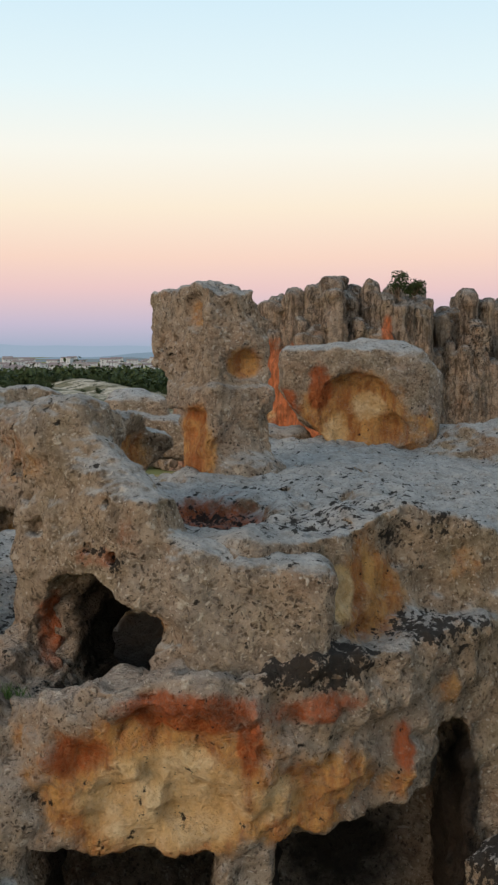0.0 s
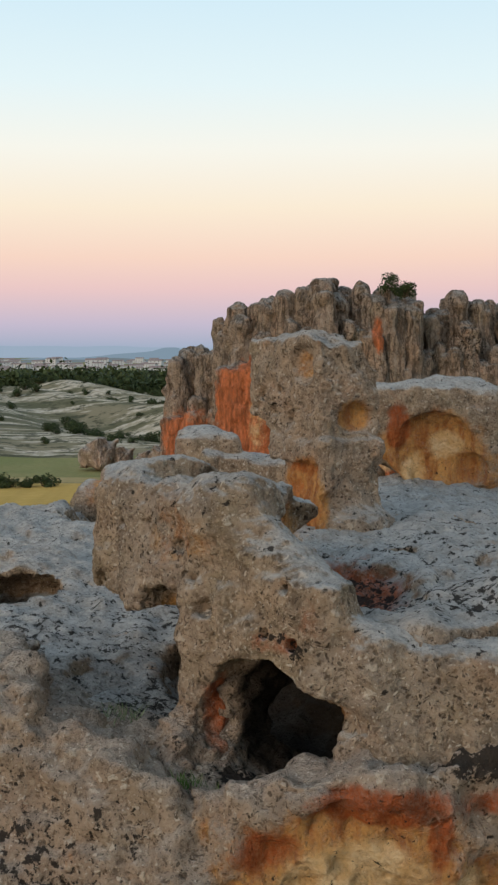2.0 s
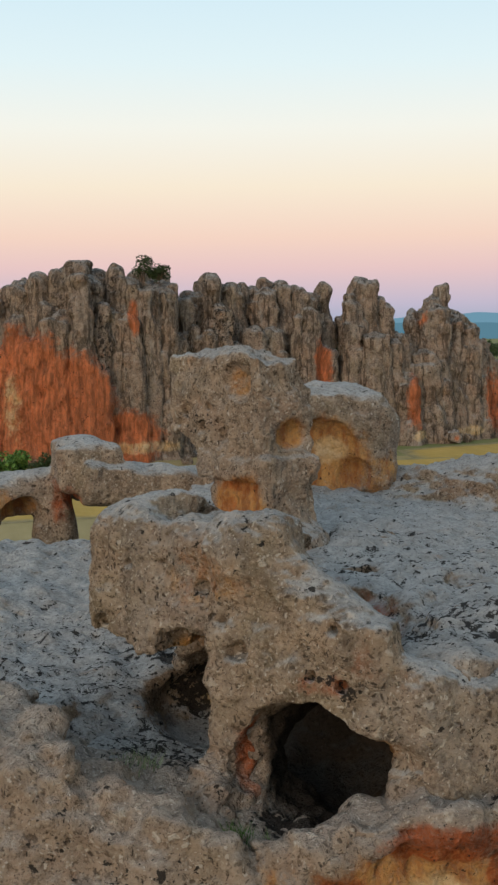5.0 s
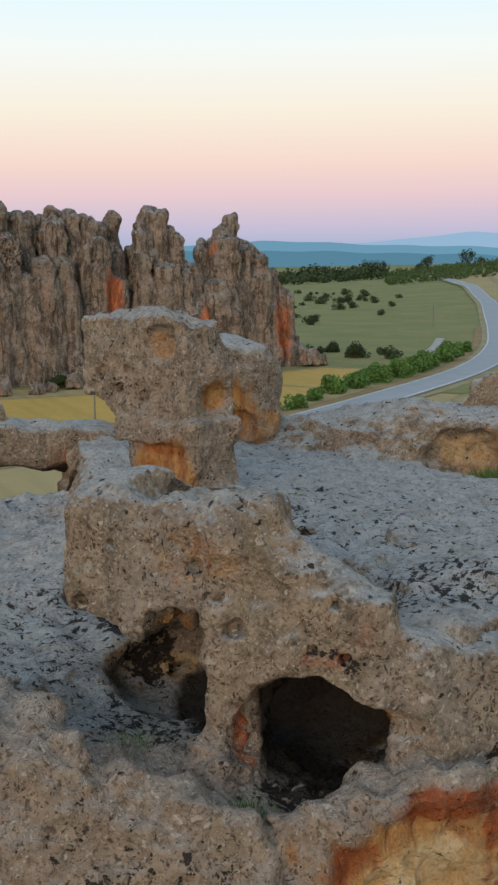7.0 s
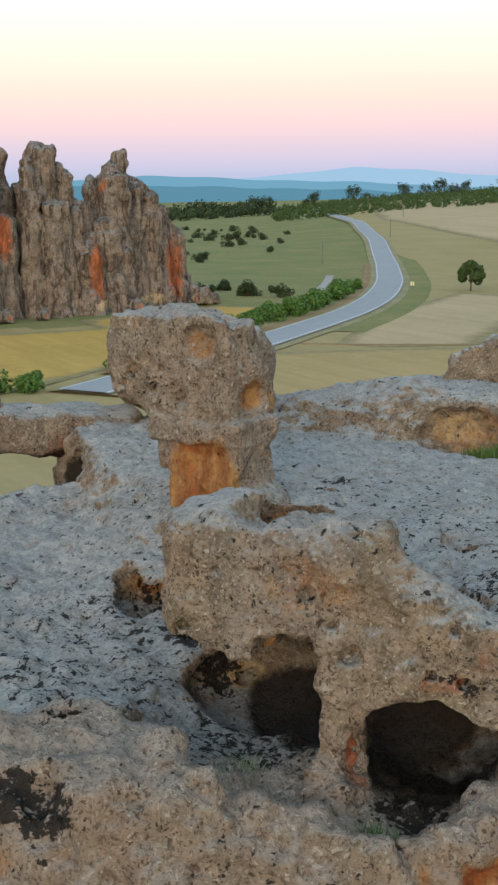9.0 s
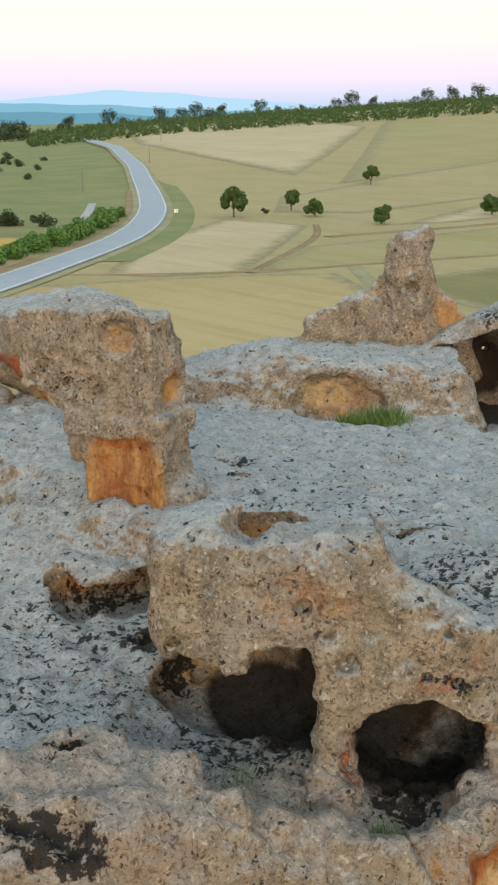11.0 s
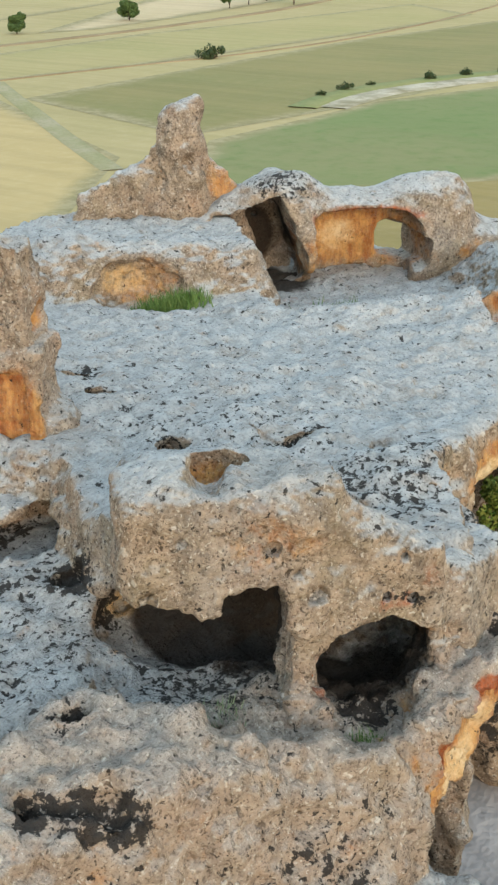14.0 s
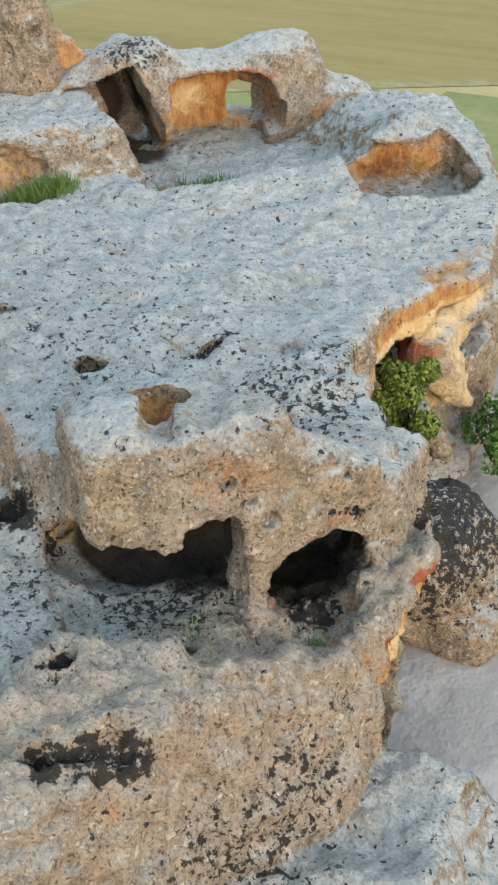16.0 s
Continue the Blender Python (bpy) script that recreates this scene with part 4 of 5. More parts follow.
rock("rock_spire", spire, "pointed pale grey rock spire with ragged fins", [
    ("ochre", (18.9, 38.0, 15.6), (0.8, 0.9, 0.9), 0.55), ("ochre", (17.2, 38.9, 16.7), (0.3, 0.5, 0.4), 0.6),
], rough=0.1, scale=1.7, octaves=5, strata=0.04, pieces=[
    ("fin", "ragged brownish fin", lambda x, y, z: x - y < -22.6), ("fin", "ragged ochre-stained fin", lambda x, y, z: x - y > -20.2), ("pillar", "", None)])

# ridge with caves
ridge = Solid((14, 26, 10.4), (29, 41, 17), 0.1)
ridge.rod(in_ridge(-4.8, 2.0, 12.9), in_ridge(-1.6, 1.9, 13.8), 1.7, 1.9, k=0.5)
ridge.ball(in_ridge(-1.6, 1.7, 14.6), (1.6, 1.3, 1.3), RY, k=0.5)
ridge.rod(in_ridge(-1.6, 1.9, 13.4), in_ridge(4.0, 2.0, 13.2), 1.85, 1.75, k=0.5)
ridge.ball(in_ridge(4.4, 1.8, 14.3), (1.9, 1.4, 1.3), RY, k=0.5)
ridge.rod(in_ridge(4.0, 2.0, 12.7), in_ridge(7.5, 1.6, 12.0), 1.8, 1.4, k=0.5)
ridge.box(in_ridge(-2.7, 4.2, 12.9), (1.9, 0.6, 2.0), RY, 0.4, k=0.4)
ridge.box(in_ridge(-2.8, 0.9, 13.0), (1.6, 2.6, 1.75), RY, 0.3, k=0.08, cut=True, roll=-20)
ridge.box(in_ridge(-3.6, 0.4, 14.1), (0.9, 1.6, 0.35), RY, 0.2, k=0.1, cut=True)
ridge.box(in_ridge(1.55, 0.6, 12.8), (2.1, 2.1, 1.7), RY, 0.7, k=0.1, cut=True)
ridge.box(in_ridge(3.3, 1.5, 12.8), (0.75, 3.5, 0.65), RY, 0.25, k=0.08, cut=True)
ridge.rod(in_ridge(-2.4, 0, 13.7), in_ridge(-2.4, 6, 13.8), 0.16, 0.16, k=0.05, cut=True)
rock("cave_ridge", ridge, "low grey ridge hollowed by brown-walled caves", [
    ("rust", in_ridge(-2.6, 1.8, 13.0), (2.0, 2.0, 1.7), 0.5), ("ochre", in_ridge(1.5, 1.6, 13.0), (2.6, 2.6, 1.4), 1.0), ("pale", in_ridge(0.9, 2.2, 13.0), (1.2, 1.0, 0.9), 0.75), ("rust", in_ridge(1.5, 1.6, 14.3), (2.6, 2.6, 0.35), 0.8),
    # painted dark in the deeper cave, standing for its shade
    ("dark", in_ridge(-2.7, 2.4, 13.2), (1.9, 1.9, 1.9), 2.2), ("lichen_shade", in_ridge(-1.6, 1.2, 15.4), (1.5, 1.2, 0.6), 0.9), ("ochre", in_ridge(6, 0.5, 12.8), (0.8, 0.8, 0.4), 0.5),
], rough=0.09, strata=0.05, pieces=[
    ("cave", "dark brown cave", lambda x, y, z: (0.707 * (x - 20.1 - y + 33.6) < -1.0)), ("cave", "orange-brown cave with a gap at its back", lambda x, y, z: (0.707 * (x - 20.1 - y + 33.6) < 4.6)), ("tail", "", None)])

# ---- the cliff across the field ----
def cliff(name, label, along, tops, base_y, depth, seed, marks, fat=1.0, walls=(), pieces=()):
    """A wall of fused, split pillars; along and tops: its skyline; walls: sheer faces, from, to, and top."""
    rng = np.random.default_rng(seed)
    x0, x1 = along[0], along[-1]
    so = Solid((x0 - 7, min(base_y) - 8, -2), (x1 + 7, max(base_y) + depth + 7, 40), 0.38, 0.6, 3.0)
    for row in range(4):
        x = x0 + rng.uniform(0, 1.5)
        while x < x1:
            top = np.interp(x, along, tops) - (11.0, 2.4, 0.0, 0.8)[row] * rng.uniform(0.2, 1.0) + rng.uniform(-2.8, 0.5)
            y = np.interp(x, along, base_y) + row * depth / 3.2 + rng.uniform(-1, 1)
            r = rng.uniform(1.2, 2.9) * fat
            dx, dy = rng.uniform(-0.8, 0.8), rng.uniform(0.0, 1.2)
            neck = rng.uniform(0.55, 0.8)
            so.rod((x, y, -2), (x + dx * 0.7, y + dy * 0.7, top * neck), r * 1.25, r, k=0.15)
            so.rod((x + dx * 0.7, y + dy * 0.7, top * neck), (x + dx, y + dy, top - r * 0.6), r, r * rng.uniform(0.5, 0.75), k=0.15)
            if rng.random() < 0.65:
                so.box((x + dx * 0.6, y + dy * 0.6, top * 0.5 - 1.4), (r * 0.95, r * rng.uniform(0.8, 1.1), top * 0.5 + 0.6), rng.uniform(0, 90), r * 0.2, k=0.15, roll=rng.uniform(-2, 2), taper=rng.uniform(0.15, 0.5))
            else:
                so.ball((x + dx, y + dy, top - r * 0.5), (r * 0.75, r * 0.75, r * rng.uniform(0.8, 1.3)), rng.uniform(0, 90), k=0.1)
            if rng.random() < 0.75:
                h = rng.uniform(0.3, 0.9) * top
                ox = rng.uniform(-1.3, 1.3)
                so.rod((x + ox, y - r * 0.9, -2), (x + ox + dx * 0.5, y - r * 0.5, h), r * 0.75, r * 0.4, k=0.12)
            x += r * rng.uniform(1.25, 1.9)
    for a, b, h in walls:
        m = (a + b) / 2
        y = np.interp(m, along, base_y)
        so.box((m, y + 1.5, h / 2), ((b - a) / 2, 3.4, h / 2), rng.uniform(-3, 3), 1.2, k=1.2)
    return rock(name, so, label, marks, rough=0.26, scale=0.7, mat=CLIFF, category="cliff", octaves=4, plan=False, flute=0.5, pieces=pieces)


cliff("rock_cliff", "tall fluted cliff of grey pillars with a broad red face", [-13, -10, -5, -3, 0, 5, 12, 17.5, 20.5, 25, 30, 33, 35, 38, 42.3, 46, 55, 60, 66, 68],
      [20, 24.5, 25, 29, 32, 34.2, 35.5, 36.4, 35, 35.5, 35, 34, 30.5, 32, 36.2, 33.5, 34, 33, 33.5, 29],
      [232, 229, 225, 224, 222, 220, 218, 218, 219, 221, 223, 225, 226, 227, 229, 230, 233, 234, 236, 237], 10, 41,
      [("rust", (3.0, 215, 13), (8.5, 9, 11), 1.6), ("rust", (13, 215, 9), (8, 9, 10), 1.4), ("pale", (3.0, 214, 11), (1.8, 8, 8), 0.6), ("rust", (23, 217, 4), (7, 8, 5), 1.2), ("rust", (-10, 226, 6.5), (6, 8, 6), 0.9), ("rust", (25, 217, 26), (1.2, 8, 3.5), 1.0),
       ("pale", (26, 218, 2.5), (12, 8, 1.2), 0.7), ("rust", (64, 231, 17), (2, 8, 5), 1.0), ("lichen_shade", (44, 226, 25), (4, 8, 5), 1.0), ("lichen_shade", (19.4, 217, 22), (1.8, 8, 6), 1.0)], walls=((-4, 6, 20), (4, 13, 22), (11, 20, 17)),
      pieces=[("buttress", "", lambda x, y, z: x < -3.5), ("red_face", "sheer rust-red rock face", lambda x, y, z: x < 14), ("pillar_wall", "", lambda x, y, z: x < 35), ("pillar_wall", "", None)])
cliff("rock_pinnacle", "dark upright pinnacle with a reddish foot", [70.5, 72.5, 75, 77.5, 81, 85, 88], [28, 33, 34.5, 31, 25, 21, 12], [235, 235, 235, 236, 236, 237, 238], 6, 43, [("rust", (83.8, 231, 9), (2.2, 6, 6), 1.1), ("pale", (85, 231, 2), (3, 6, 1.2), 0.8)],
      pieces=[("spur", "low crumbling spur", lambda x, y, z: x > 80), ("pillar", "", None)])
cliff("rock_pinnacle", "dark jagged pinnacle with a reddish foot", [87, 89, 91.5, 94, 97, 100.5, 104, 108, 111], [28, 30.5, 32, 31, 27, 27, 23.5, 17, 8], [240, 240, 241, 242, 243, 244, 246, 248, 250], 6, 47, [("rust", (106, 241, 9), (3, 8, 8), 1.0), ("pale", (99, 240, 2), (4, 6, 1.2), 0.7), ("rust", (88, 238, 26), (1.4, 6, 3), 0.7)],
      pieces=[("spur", "low crumbling spur", lambda x, y, z: x > 101), ("pillar", "", None)])

# ---- ground, fields and road ----
def ground_height(x, y):
    x, y = np.asarray(x, float), np.asarray(y, float)
    r = np.hypot(x - 3, y - 10.5)
    z = np.interp(r, [0, 6, 9, 14, 22, 34, 50, 72, 100], [18.9, 18.7, 17.5, 14.5, 10.5, 6.5, 3.0, 0.7, 0])
    d, az = np.hypot(x, y), np.arctan2(x, y)
    hill = np.interp(az, [0.40, 0.5, 0.60, 0.75, 0.9, 1.05, 1.6, 2.2], [0, 6, 17, 27, 37, 44, 40, 0])
    z = z + hill * (smooth((d - 330) / 800) - 0.6 * smooth((d - 1200) / 900))
    # gullied pale slopes to the north-west
    bad = smooth((d - 245) / 60) * smooth((760 - d) / 200) * smooth((0.02 - az) / 0.06)
    z = z + bad * (4 + 5 * np.sin(x * 0.05 + 0.02 * y) * np.sin(y * 0.021 + 1) + 2 * np.sin(x * 0.11 + y * 0.06))
    return z + 0.3 * np.sin(x * 0.031 + 1) * np.sin(y * 0.027) * smooth((d - 60) / 60)


def soil(name, a, b, c, scale=0.03, rows=0.35):
    m = Nodes(name)
    big, fine = m.noise(scale, 6, 0.6), m.noise(scale * 18, 5, 0.7)
    tilled = m.noise(1.0, 4, 0.6, m.scaled(0.35, 0.02, 1))
    col = m.mix(m.step(big, 0.35, 0.65), a, b)
    col = m.mix(m.step(fine, 0.42, 0.75, 0, 0.6), col, c)
    col = m.mix(m.step(tilled, 0.4, 0.7, 0, rows), col, tuple(v * 0.72 for v in b))
    dust = m.step(m.math("MULTIPLY_ADD", m.noise(0.5, 6, 0.7), 1.0, m.math("SUBTRACT", m.attr("bare"), 0.5)), 0.3, 0.7)
    col = m.mix(dust, col, m.mix(m.step(fine, 0.4, 0.6), (0.27, 0.245, 0.23), (0.37, 0.34, 0.32)))
    # towards its border a parcel fades into dry grass
    rim = m.step(m.math("MULTIPLY_ADD", m.noise(0.12, 5, 0.7), 1.2, m.math("SUBTRACT", m.attr("border"), 0.6)), 0.35, 0.95)
    col = m.mix(rim, col, m.mix(m.step(fine, 0.4, 0.6), (0.225, 0.182, 0.085), (0.30, 0.24, 0.13)))
    return m.done(col, 0.95, fine, 0.4, 0.3, 0.1)


def chalk():
    m = Nodes("chalk_slope")
    a, b = m.noise(0.035, 6, 0.65), m.noise(1.0, 6, 0.65, m.scaled(0.03, 0.09, 0.1))
    col = m.mix(m.step(a, 0.4, 0.62), (0.10, 0.095, 0.05), (0.22, 0.185, 0.115))
    col = m.mix(m.step(b, 0.49, 0.56), col, m.mix(m.step(m.noise(0.3, 5, 0.7), 0.4, 0.6), (0.50, 0.43, 0.34), (0.30, 0.26, 0.18)))
    col = m.mix(m.step(m.noise(0.22, 5, 0.7), 0.52, 0.60, 0, 0.9), col, (0.055, 0.055, 0.030))
    return m.done(col, 0.95, a, 0.4, 1.0, 0.1)


GOLD = soil("stubble", (0.268, 0.192, 0.073), (0.232, 0.172, 0.062), (0.292, 0.214, 0.094))
STUB = soil("bleached_stubble", (0.420, 0.300, 0.135), (0.375, 0.270, 0.115), (0.455, 0.335, 0.165))
DRY = soil("dry_fallow", (0.345, 0.268, 0.118), (0.300, 0.248, 0.100), (0.375, 0.290, 0.140))
GRAIN = soil("ripe_grain", (0.500, 0.320, 0.088), (0.440, 0.285, 0.072), (0.550, 0.365, 0.125))
BEIGE = soil("pale_stubble", (0.475, 0.350, 0.203), (0.429, 0.322, 0.176), (0.509, 0.385, 0.237))
TAN = soil("dry_field", (0.371, 0.281, 0.133), (0.326, 0.256, 0.112), (0.399, 0.309, 0.157))
OLIVE = soil("olive_field", (0.227, 0.183, 0.071), (0.190, 0.168, 0.063), (0.248, 0.194, 0.087))
GREEN = soil("green_crop", (0.158, 0.178, 0.065), (0.194, 0.184, 0.077), (0.113, 0.153, 0.045), 0.02, 0.2)
MEADOW = soil("meadow", (0.185, 0.195, 0.072), (0.255, 0.225, 0.092), (0.120, 0.140, 0.045), 0.05)
TRACK = soil("dirt_track", (0.24, 0.16, 0.08), (0.30, 0.21, 0.11), (0.17, 0.12, 0.06), 0.1, 0)
DUST = soil("pale_dust", (0.40, 0.36, 0.32), (0.33, 0.30, 0.27), (0.46, 0.42, 0.37), 0.4, 0)
VERGE = soil("verge_grass", (0.26, 0.23, 0.11), (0.34, 0.28, 0.17), (0.18, 0.17, 0.07), 0.1, 0)
CHALK = chalk()
BANK = soil("eroded_bank", (0.24, 0.20, 0.12), (0.46, 0.39, 0.29), (0.14, 0.125, 0.065), 0.25, 0)

k = np.linspace(-1, 1, 561)
a = np.sinh(k * 5.6) / np.sinh(5.6) * 4700
gx, gy = np.meshgrid(a + 3, a + 12, indexing="ij")
v = np.stack([gx, gy, ground_height(gx, gy)], -1).reshape(-1, 3)
i = np.arange(len(k) ** 2).reshape(len(k), -1)
q = np.stack([i[:-1, :-1], i[1:, :-1], i[1:, 1:], i[:-1, 1:]], -1).reshape(-1, 4)
me = mesh_of("ground", v, q, [TAN, MEADOW, CHALK, DUST])
fx, fy = v[q].mean(1)[:, 0], v[q].mean(1)[:, 1]
fd, fa = np.hypot(fx, fy), np.arctan2(fx, fy)
kind = np.zeros(len(q), np.int32)
road_x = np.interp(fy, [150, 170, 185, 205, 233, 271, 335, 458, 605, 790, 1000, 1380], [58, 85, 103, 126, 151, 180, 222, 300, 385, 472, 585, 800])
kind[(fx < road_x) & (fd > 225)] = 1
kind[(fa < 0.02) & (fd > 262) & (fd < 640)] = 2
kind[(np.hypot(fx - 3, fy - 10.5) < 75)] = 1
kind[(fd > 1250)] = 1
me.polygons.foreach_set("material_index", kind)
me.attributes.new("bare", "FLOAT", "POINT").data.foreach_set("value", smooth((13 - np.hypot(v[:, 0] - 3, v[:, 1] - 8)) / 6).astype(np.float32))
tagged(new("ground", me), "dry open plain with a rocky rise, rising to low hills", "ground", kind="structure")


def field(mat, label, corners, up, name="field"):
    """A convex parcel laid on the ground."""
    c = np.array(corners, float)
    bm = bmesh.new()
    lo, hi = c.min(0), c.max(0)
    n = 80
    bmesh.ops.create_grid(bm, x_segments=n, y_segments=n, size=0.5)
    for vt in bm.verts:
        vt.co = (lo[0] + (vt.co.x + 0.5) * (hi[0] - lo[0]), lo[1] + (vt.co.y + 0.5) * (hi[1] - lo[1]), 0)
    area = sum(c[j][0] * c[j - len(c) + 1][1] - c[j - len(c) + 1][0] * c[j][1] for j in range(len(c)))
    for j in range(len(c)):
        p, e = c[j], c[(j + 1) % len(c)] - c[j]
        nrm = Vector((e[1], -e[0], 0)) * (1 if area > 0 else -1)
        bmesh.ops.bisect_plane(bm, geom=bm.verts[:] + bm.edges[:] + bm.faces[:], plane_co=(*p, 0), plane_no=nrm, clear_outer=True)
    for vt in bm.verts:
        vt.co.z = float(ground_height(vt.co.x, vt.co.y)) + up
    me = bpy.data.meshes.new(name)
    bm.to_mesh(me)
    bm.free()
    me.materials.append(mat)
    q = np.array([v.co[:2] for v in me.vertices])
    near = np.full(len(q), 1e9)
    for j in range(len(c)):
        p, e = c[j], c[(j + 1) % len(c)] - c[j]
        near = np.minimum(near, np.abs((q[:, 0] - p[0]) * e[1] - (q[:, 1] - p[1]) * e[0]) / np.hypot(*e))
    me.attributes.new("border", "FLOAT", "POINT").data.foreach_set("value", np.clip(1 - near / (0.016 * np.hypot(*c.mean(0)) + 2.5), 0, 1).astype(np.float32))
    for p in me.polygons:
        p.use_smooth = True
    return tagged(new(name, me), label, "field", kind="structure")


field(BEIGE, "pale cut grain field beside the road", [(92, 172), (103, 158), (116, 153), (182, 212), (176, 246), (160, 236), (128, 200)], 0.048)
field(STUB, "golden stubble field at the foot of the rocks", [(52, 140), (60, 70), (98, 92), (128, 146), (112, 152), (86, 168)], 0.040)
field(DRY, "olive dry field between two tracks", [(116, 152), (128, 146), (160, 144), (220, 134), (290, 138), (330, 190), (212, 181), (166, 188)], 0.056)
field(GREEN, "bright green crop field below the rocks", [(84, 74), (112, 90), (150, 88), (200, 70), (170, 40), (110, 52)], 0.060)
field(OLIVE, "greenish fallow field", [(112, 90), (128, 146), (220, 134), (300, 136), (260, 70), (175, 84)], 0.032)
field(GOLD, "golden stubble field below the caves", [(62, 56), (86, 73), (112, 53), (150, 20), (90, 6)], 0.052)
field(BEIGE, "pale stubble strip beyond the track", [(190, 204), (215, 196), (330, 206), (460, 236), (420, 300), (300, 246), (214, 228)], 0.048)
field(TAN, "tan ploughed field with lone trees", [(200, 246), (214, 229), (300, 247), (430, 306), (520, 420), (330, 330), (240, 290)], 0.056)
field(BEIGE, "pale cut field on the rising plain", [(236, 330), (264, 322), (540, 560), (640, 760), (520, 900), (404, 610)], 0.080)
field(DRY, "olive fallow strip on the rising plain", [(290, 318), (420, 340), (770, 530), (780, 620), (660, 640), (548, 556)], 0.100)
field(BEIGE, "pale field high on the slope", [(560, 575), (660, 648), (780, 630), (820, 740), (650, 765)], 0.120)
field(BEIGE, "pale field under the wooded hill", [(480, 260), (800, 330), (900, 480), (700, 520), (540, 400)], 0.120)
field(OLIVE, "green-grey field on the slope", [(490, 240), (600, 180), (900, 220), (860, 330)], 0.120)
field(GRAIN, "golden grain field before the cliff", [(-60, 160), (-20, 150), (60, 160), (58, 214), (20, 214), (-18, 244), (-62, 250)], 0.048)
field(GRAIN, "golden grain field between road and pinnacles", [(22, 138), (44, 150), (60, 163), (78, 178), (94, 196), (88, 208), (18, 210)], 0.072)
field(GRAIN, "golden grain field beside the pinnacles", [(72, 196), (92, 192), (122, 226), (112, 238), (76, 224)], 0.056)


def strip(name, mat, pts, width, up, label, category="road", kind="structure", shift=0.0):
    """A ribbon along a smooth line on the ground."""
    p = np.array(pts, float)
    t = np.concatenate([[0], np.cumsum(np.hypot(*np.diff(p, axis=0).T))])
    s = np.linspace(0, t[-1], max(20, int(t[-1] / 4)))
    cur = np.stack([np.interp(s, t, p[:, 0]), np.interp(s, t, p[:, 1])], 1)
    for _ in range(25):
        cur[1:-1] = (cur[:-2] + 2 * cur[1:-1] + cur[2:]) / 4
    tg = np.gradient(cur, axis=0)
    nr = np.stack([tg[:, 1], -tg[:, 0]], 1) / np.hypot(*tg.T)[:, None]
    offs = np.array([-0.5, -0.46, 0.46, 0.5]) * width + shift
    drop = np.array([-0.12, 0, 0, -0.12])
    vv = []
    for o, dz in zip(offs, drop):
        xy = cur + nr * o
        vv.append(np.column_stack([xy, ground_height(cur[:, 0], cur[:, 1]) + up + dz]))
    vv = np.stack(vv, 1).reshape(-1, 3)
    n = len(cur)
    i = np.arange(n * 4).reshape(n, 4)
    q = np.stack([i[:-1, :-1], i[:-1, 1:], i[1:, 1:], i[1:, :-1]], -1).reshape(-1, 4)
    return tagged(new(name, mesh_of(name, vv, q, [mat])), label, category, kind=kind)


def asphalt():
    m = Nodes("worn_asphalt")
    col = m.mix(m.step(m.noise(0.25, 6, 0.65), 0.3, 0.7), (0.30, 0.305, 0.315), (0.33, 0.335, 0.345))
    col = m.mix(m.step(m.noise(9, 4, 0.7), 0.45, 0.7, 0, 0.25), col, (0.22, 0.22, 0.22))
    return m.done(col, 0.85, m.noise(30, 3), 0.3, 0.02)


ROAD = [(46, 141), (58, 150), (70, 158), (85, 170), (103, 185), (126, 205), (151, 233), (180, 271), (222, 335), (300, 458), (385, 605), (472, 790), (585, 1000), (800, 1380)]
ASPHALT = asphalt()
PAINT = soil("road_paint", (0.62, 0.62, 0.60), (0.5, 0.5, 0.49), (0.66, 0.66, 0.64), 0.3, 0)
strip("road_verge", VERGE, ROAD, 11.0, 0.28, "gravel verge of the country road", "verge")
strip("road_verge", MEADOW, ROAD[4:12], 7.0, 0.14, "green grass strip beside the road", "verge", shift=7.5)
strip("road_cut", DUST, [(140, 238), (150, 250), (162, 264), (172, 279), (186, 300)], 2.4, 0.16, "pale bare bank cut for the road", "bank", shift=-6.0)
strip("road_ditch", TRACK, ROAD[1:9], 2.2, 0.3, "dark ditch beside the road", "ditch", shift=-6.3)
strip("road_line", PAINT, ROAD, 0.30, 0.575, "worn pale edge line of the road", "road line", shift=3.4)
strip("road_line", PAINT, ROAD, 0.30, 0.575, "worn pale edge line of the road", "road line", shift=-3.4)
strip("road", ASPHALT, ROAD, 7.6, 0.55, "worn grey asphalt road curving through fields")
strip("track", TRACK, [(166, 188), (207, 187), (278, 188), (345, 198), (426, 215), (560, 250)], 3.6, 0.12, "brown dirt track along the fields", "track")
strip("track", TRACK, [(90, 172), (104, 157), (118, 152), (135, 148), (160, 145), (181, 139), (218, 135), (272, 138), (360, 150)], 1.3, 0.12, "narrow weedy field boundary", "track")
strip("track", TRACK, [(116, 152), (140, 170), (166, 190), (184, 212)], 1.6, 0.12, "narrow weedy field boundary", "track")
strip("ditch", VERGE, [(134, 147), (123, 133), (116, 121), (109, 113), (98, 97), (92, 88)], 2.6, 0.12, "grassy ditch beside the field", "ditch")
strip("grass_bank", MEADOW, [(139, 94), (148, 97), (158, 97), (172, 93), (188, 85)], 4.4, 0.2, "dark grassy top of the eroded bank", "bank")
strip("chalk_bank", BANK, [(141, 92), (148, 94), (158, 94), (170, 90), (186, 82)], 7.5, 0.14, "pale eroded bank beside the green field", "bank")

# far hills: flat sheets that glow evenly in a painted haze colour
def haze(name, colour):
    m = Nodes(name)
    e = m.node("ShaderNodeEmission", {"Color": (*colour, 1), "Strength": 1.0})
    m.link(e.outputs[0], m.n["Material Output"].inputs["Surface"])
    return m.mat


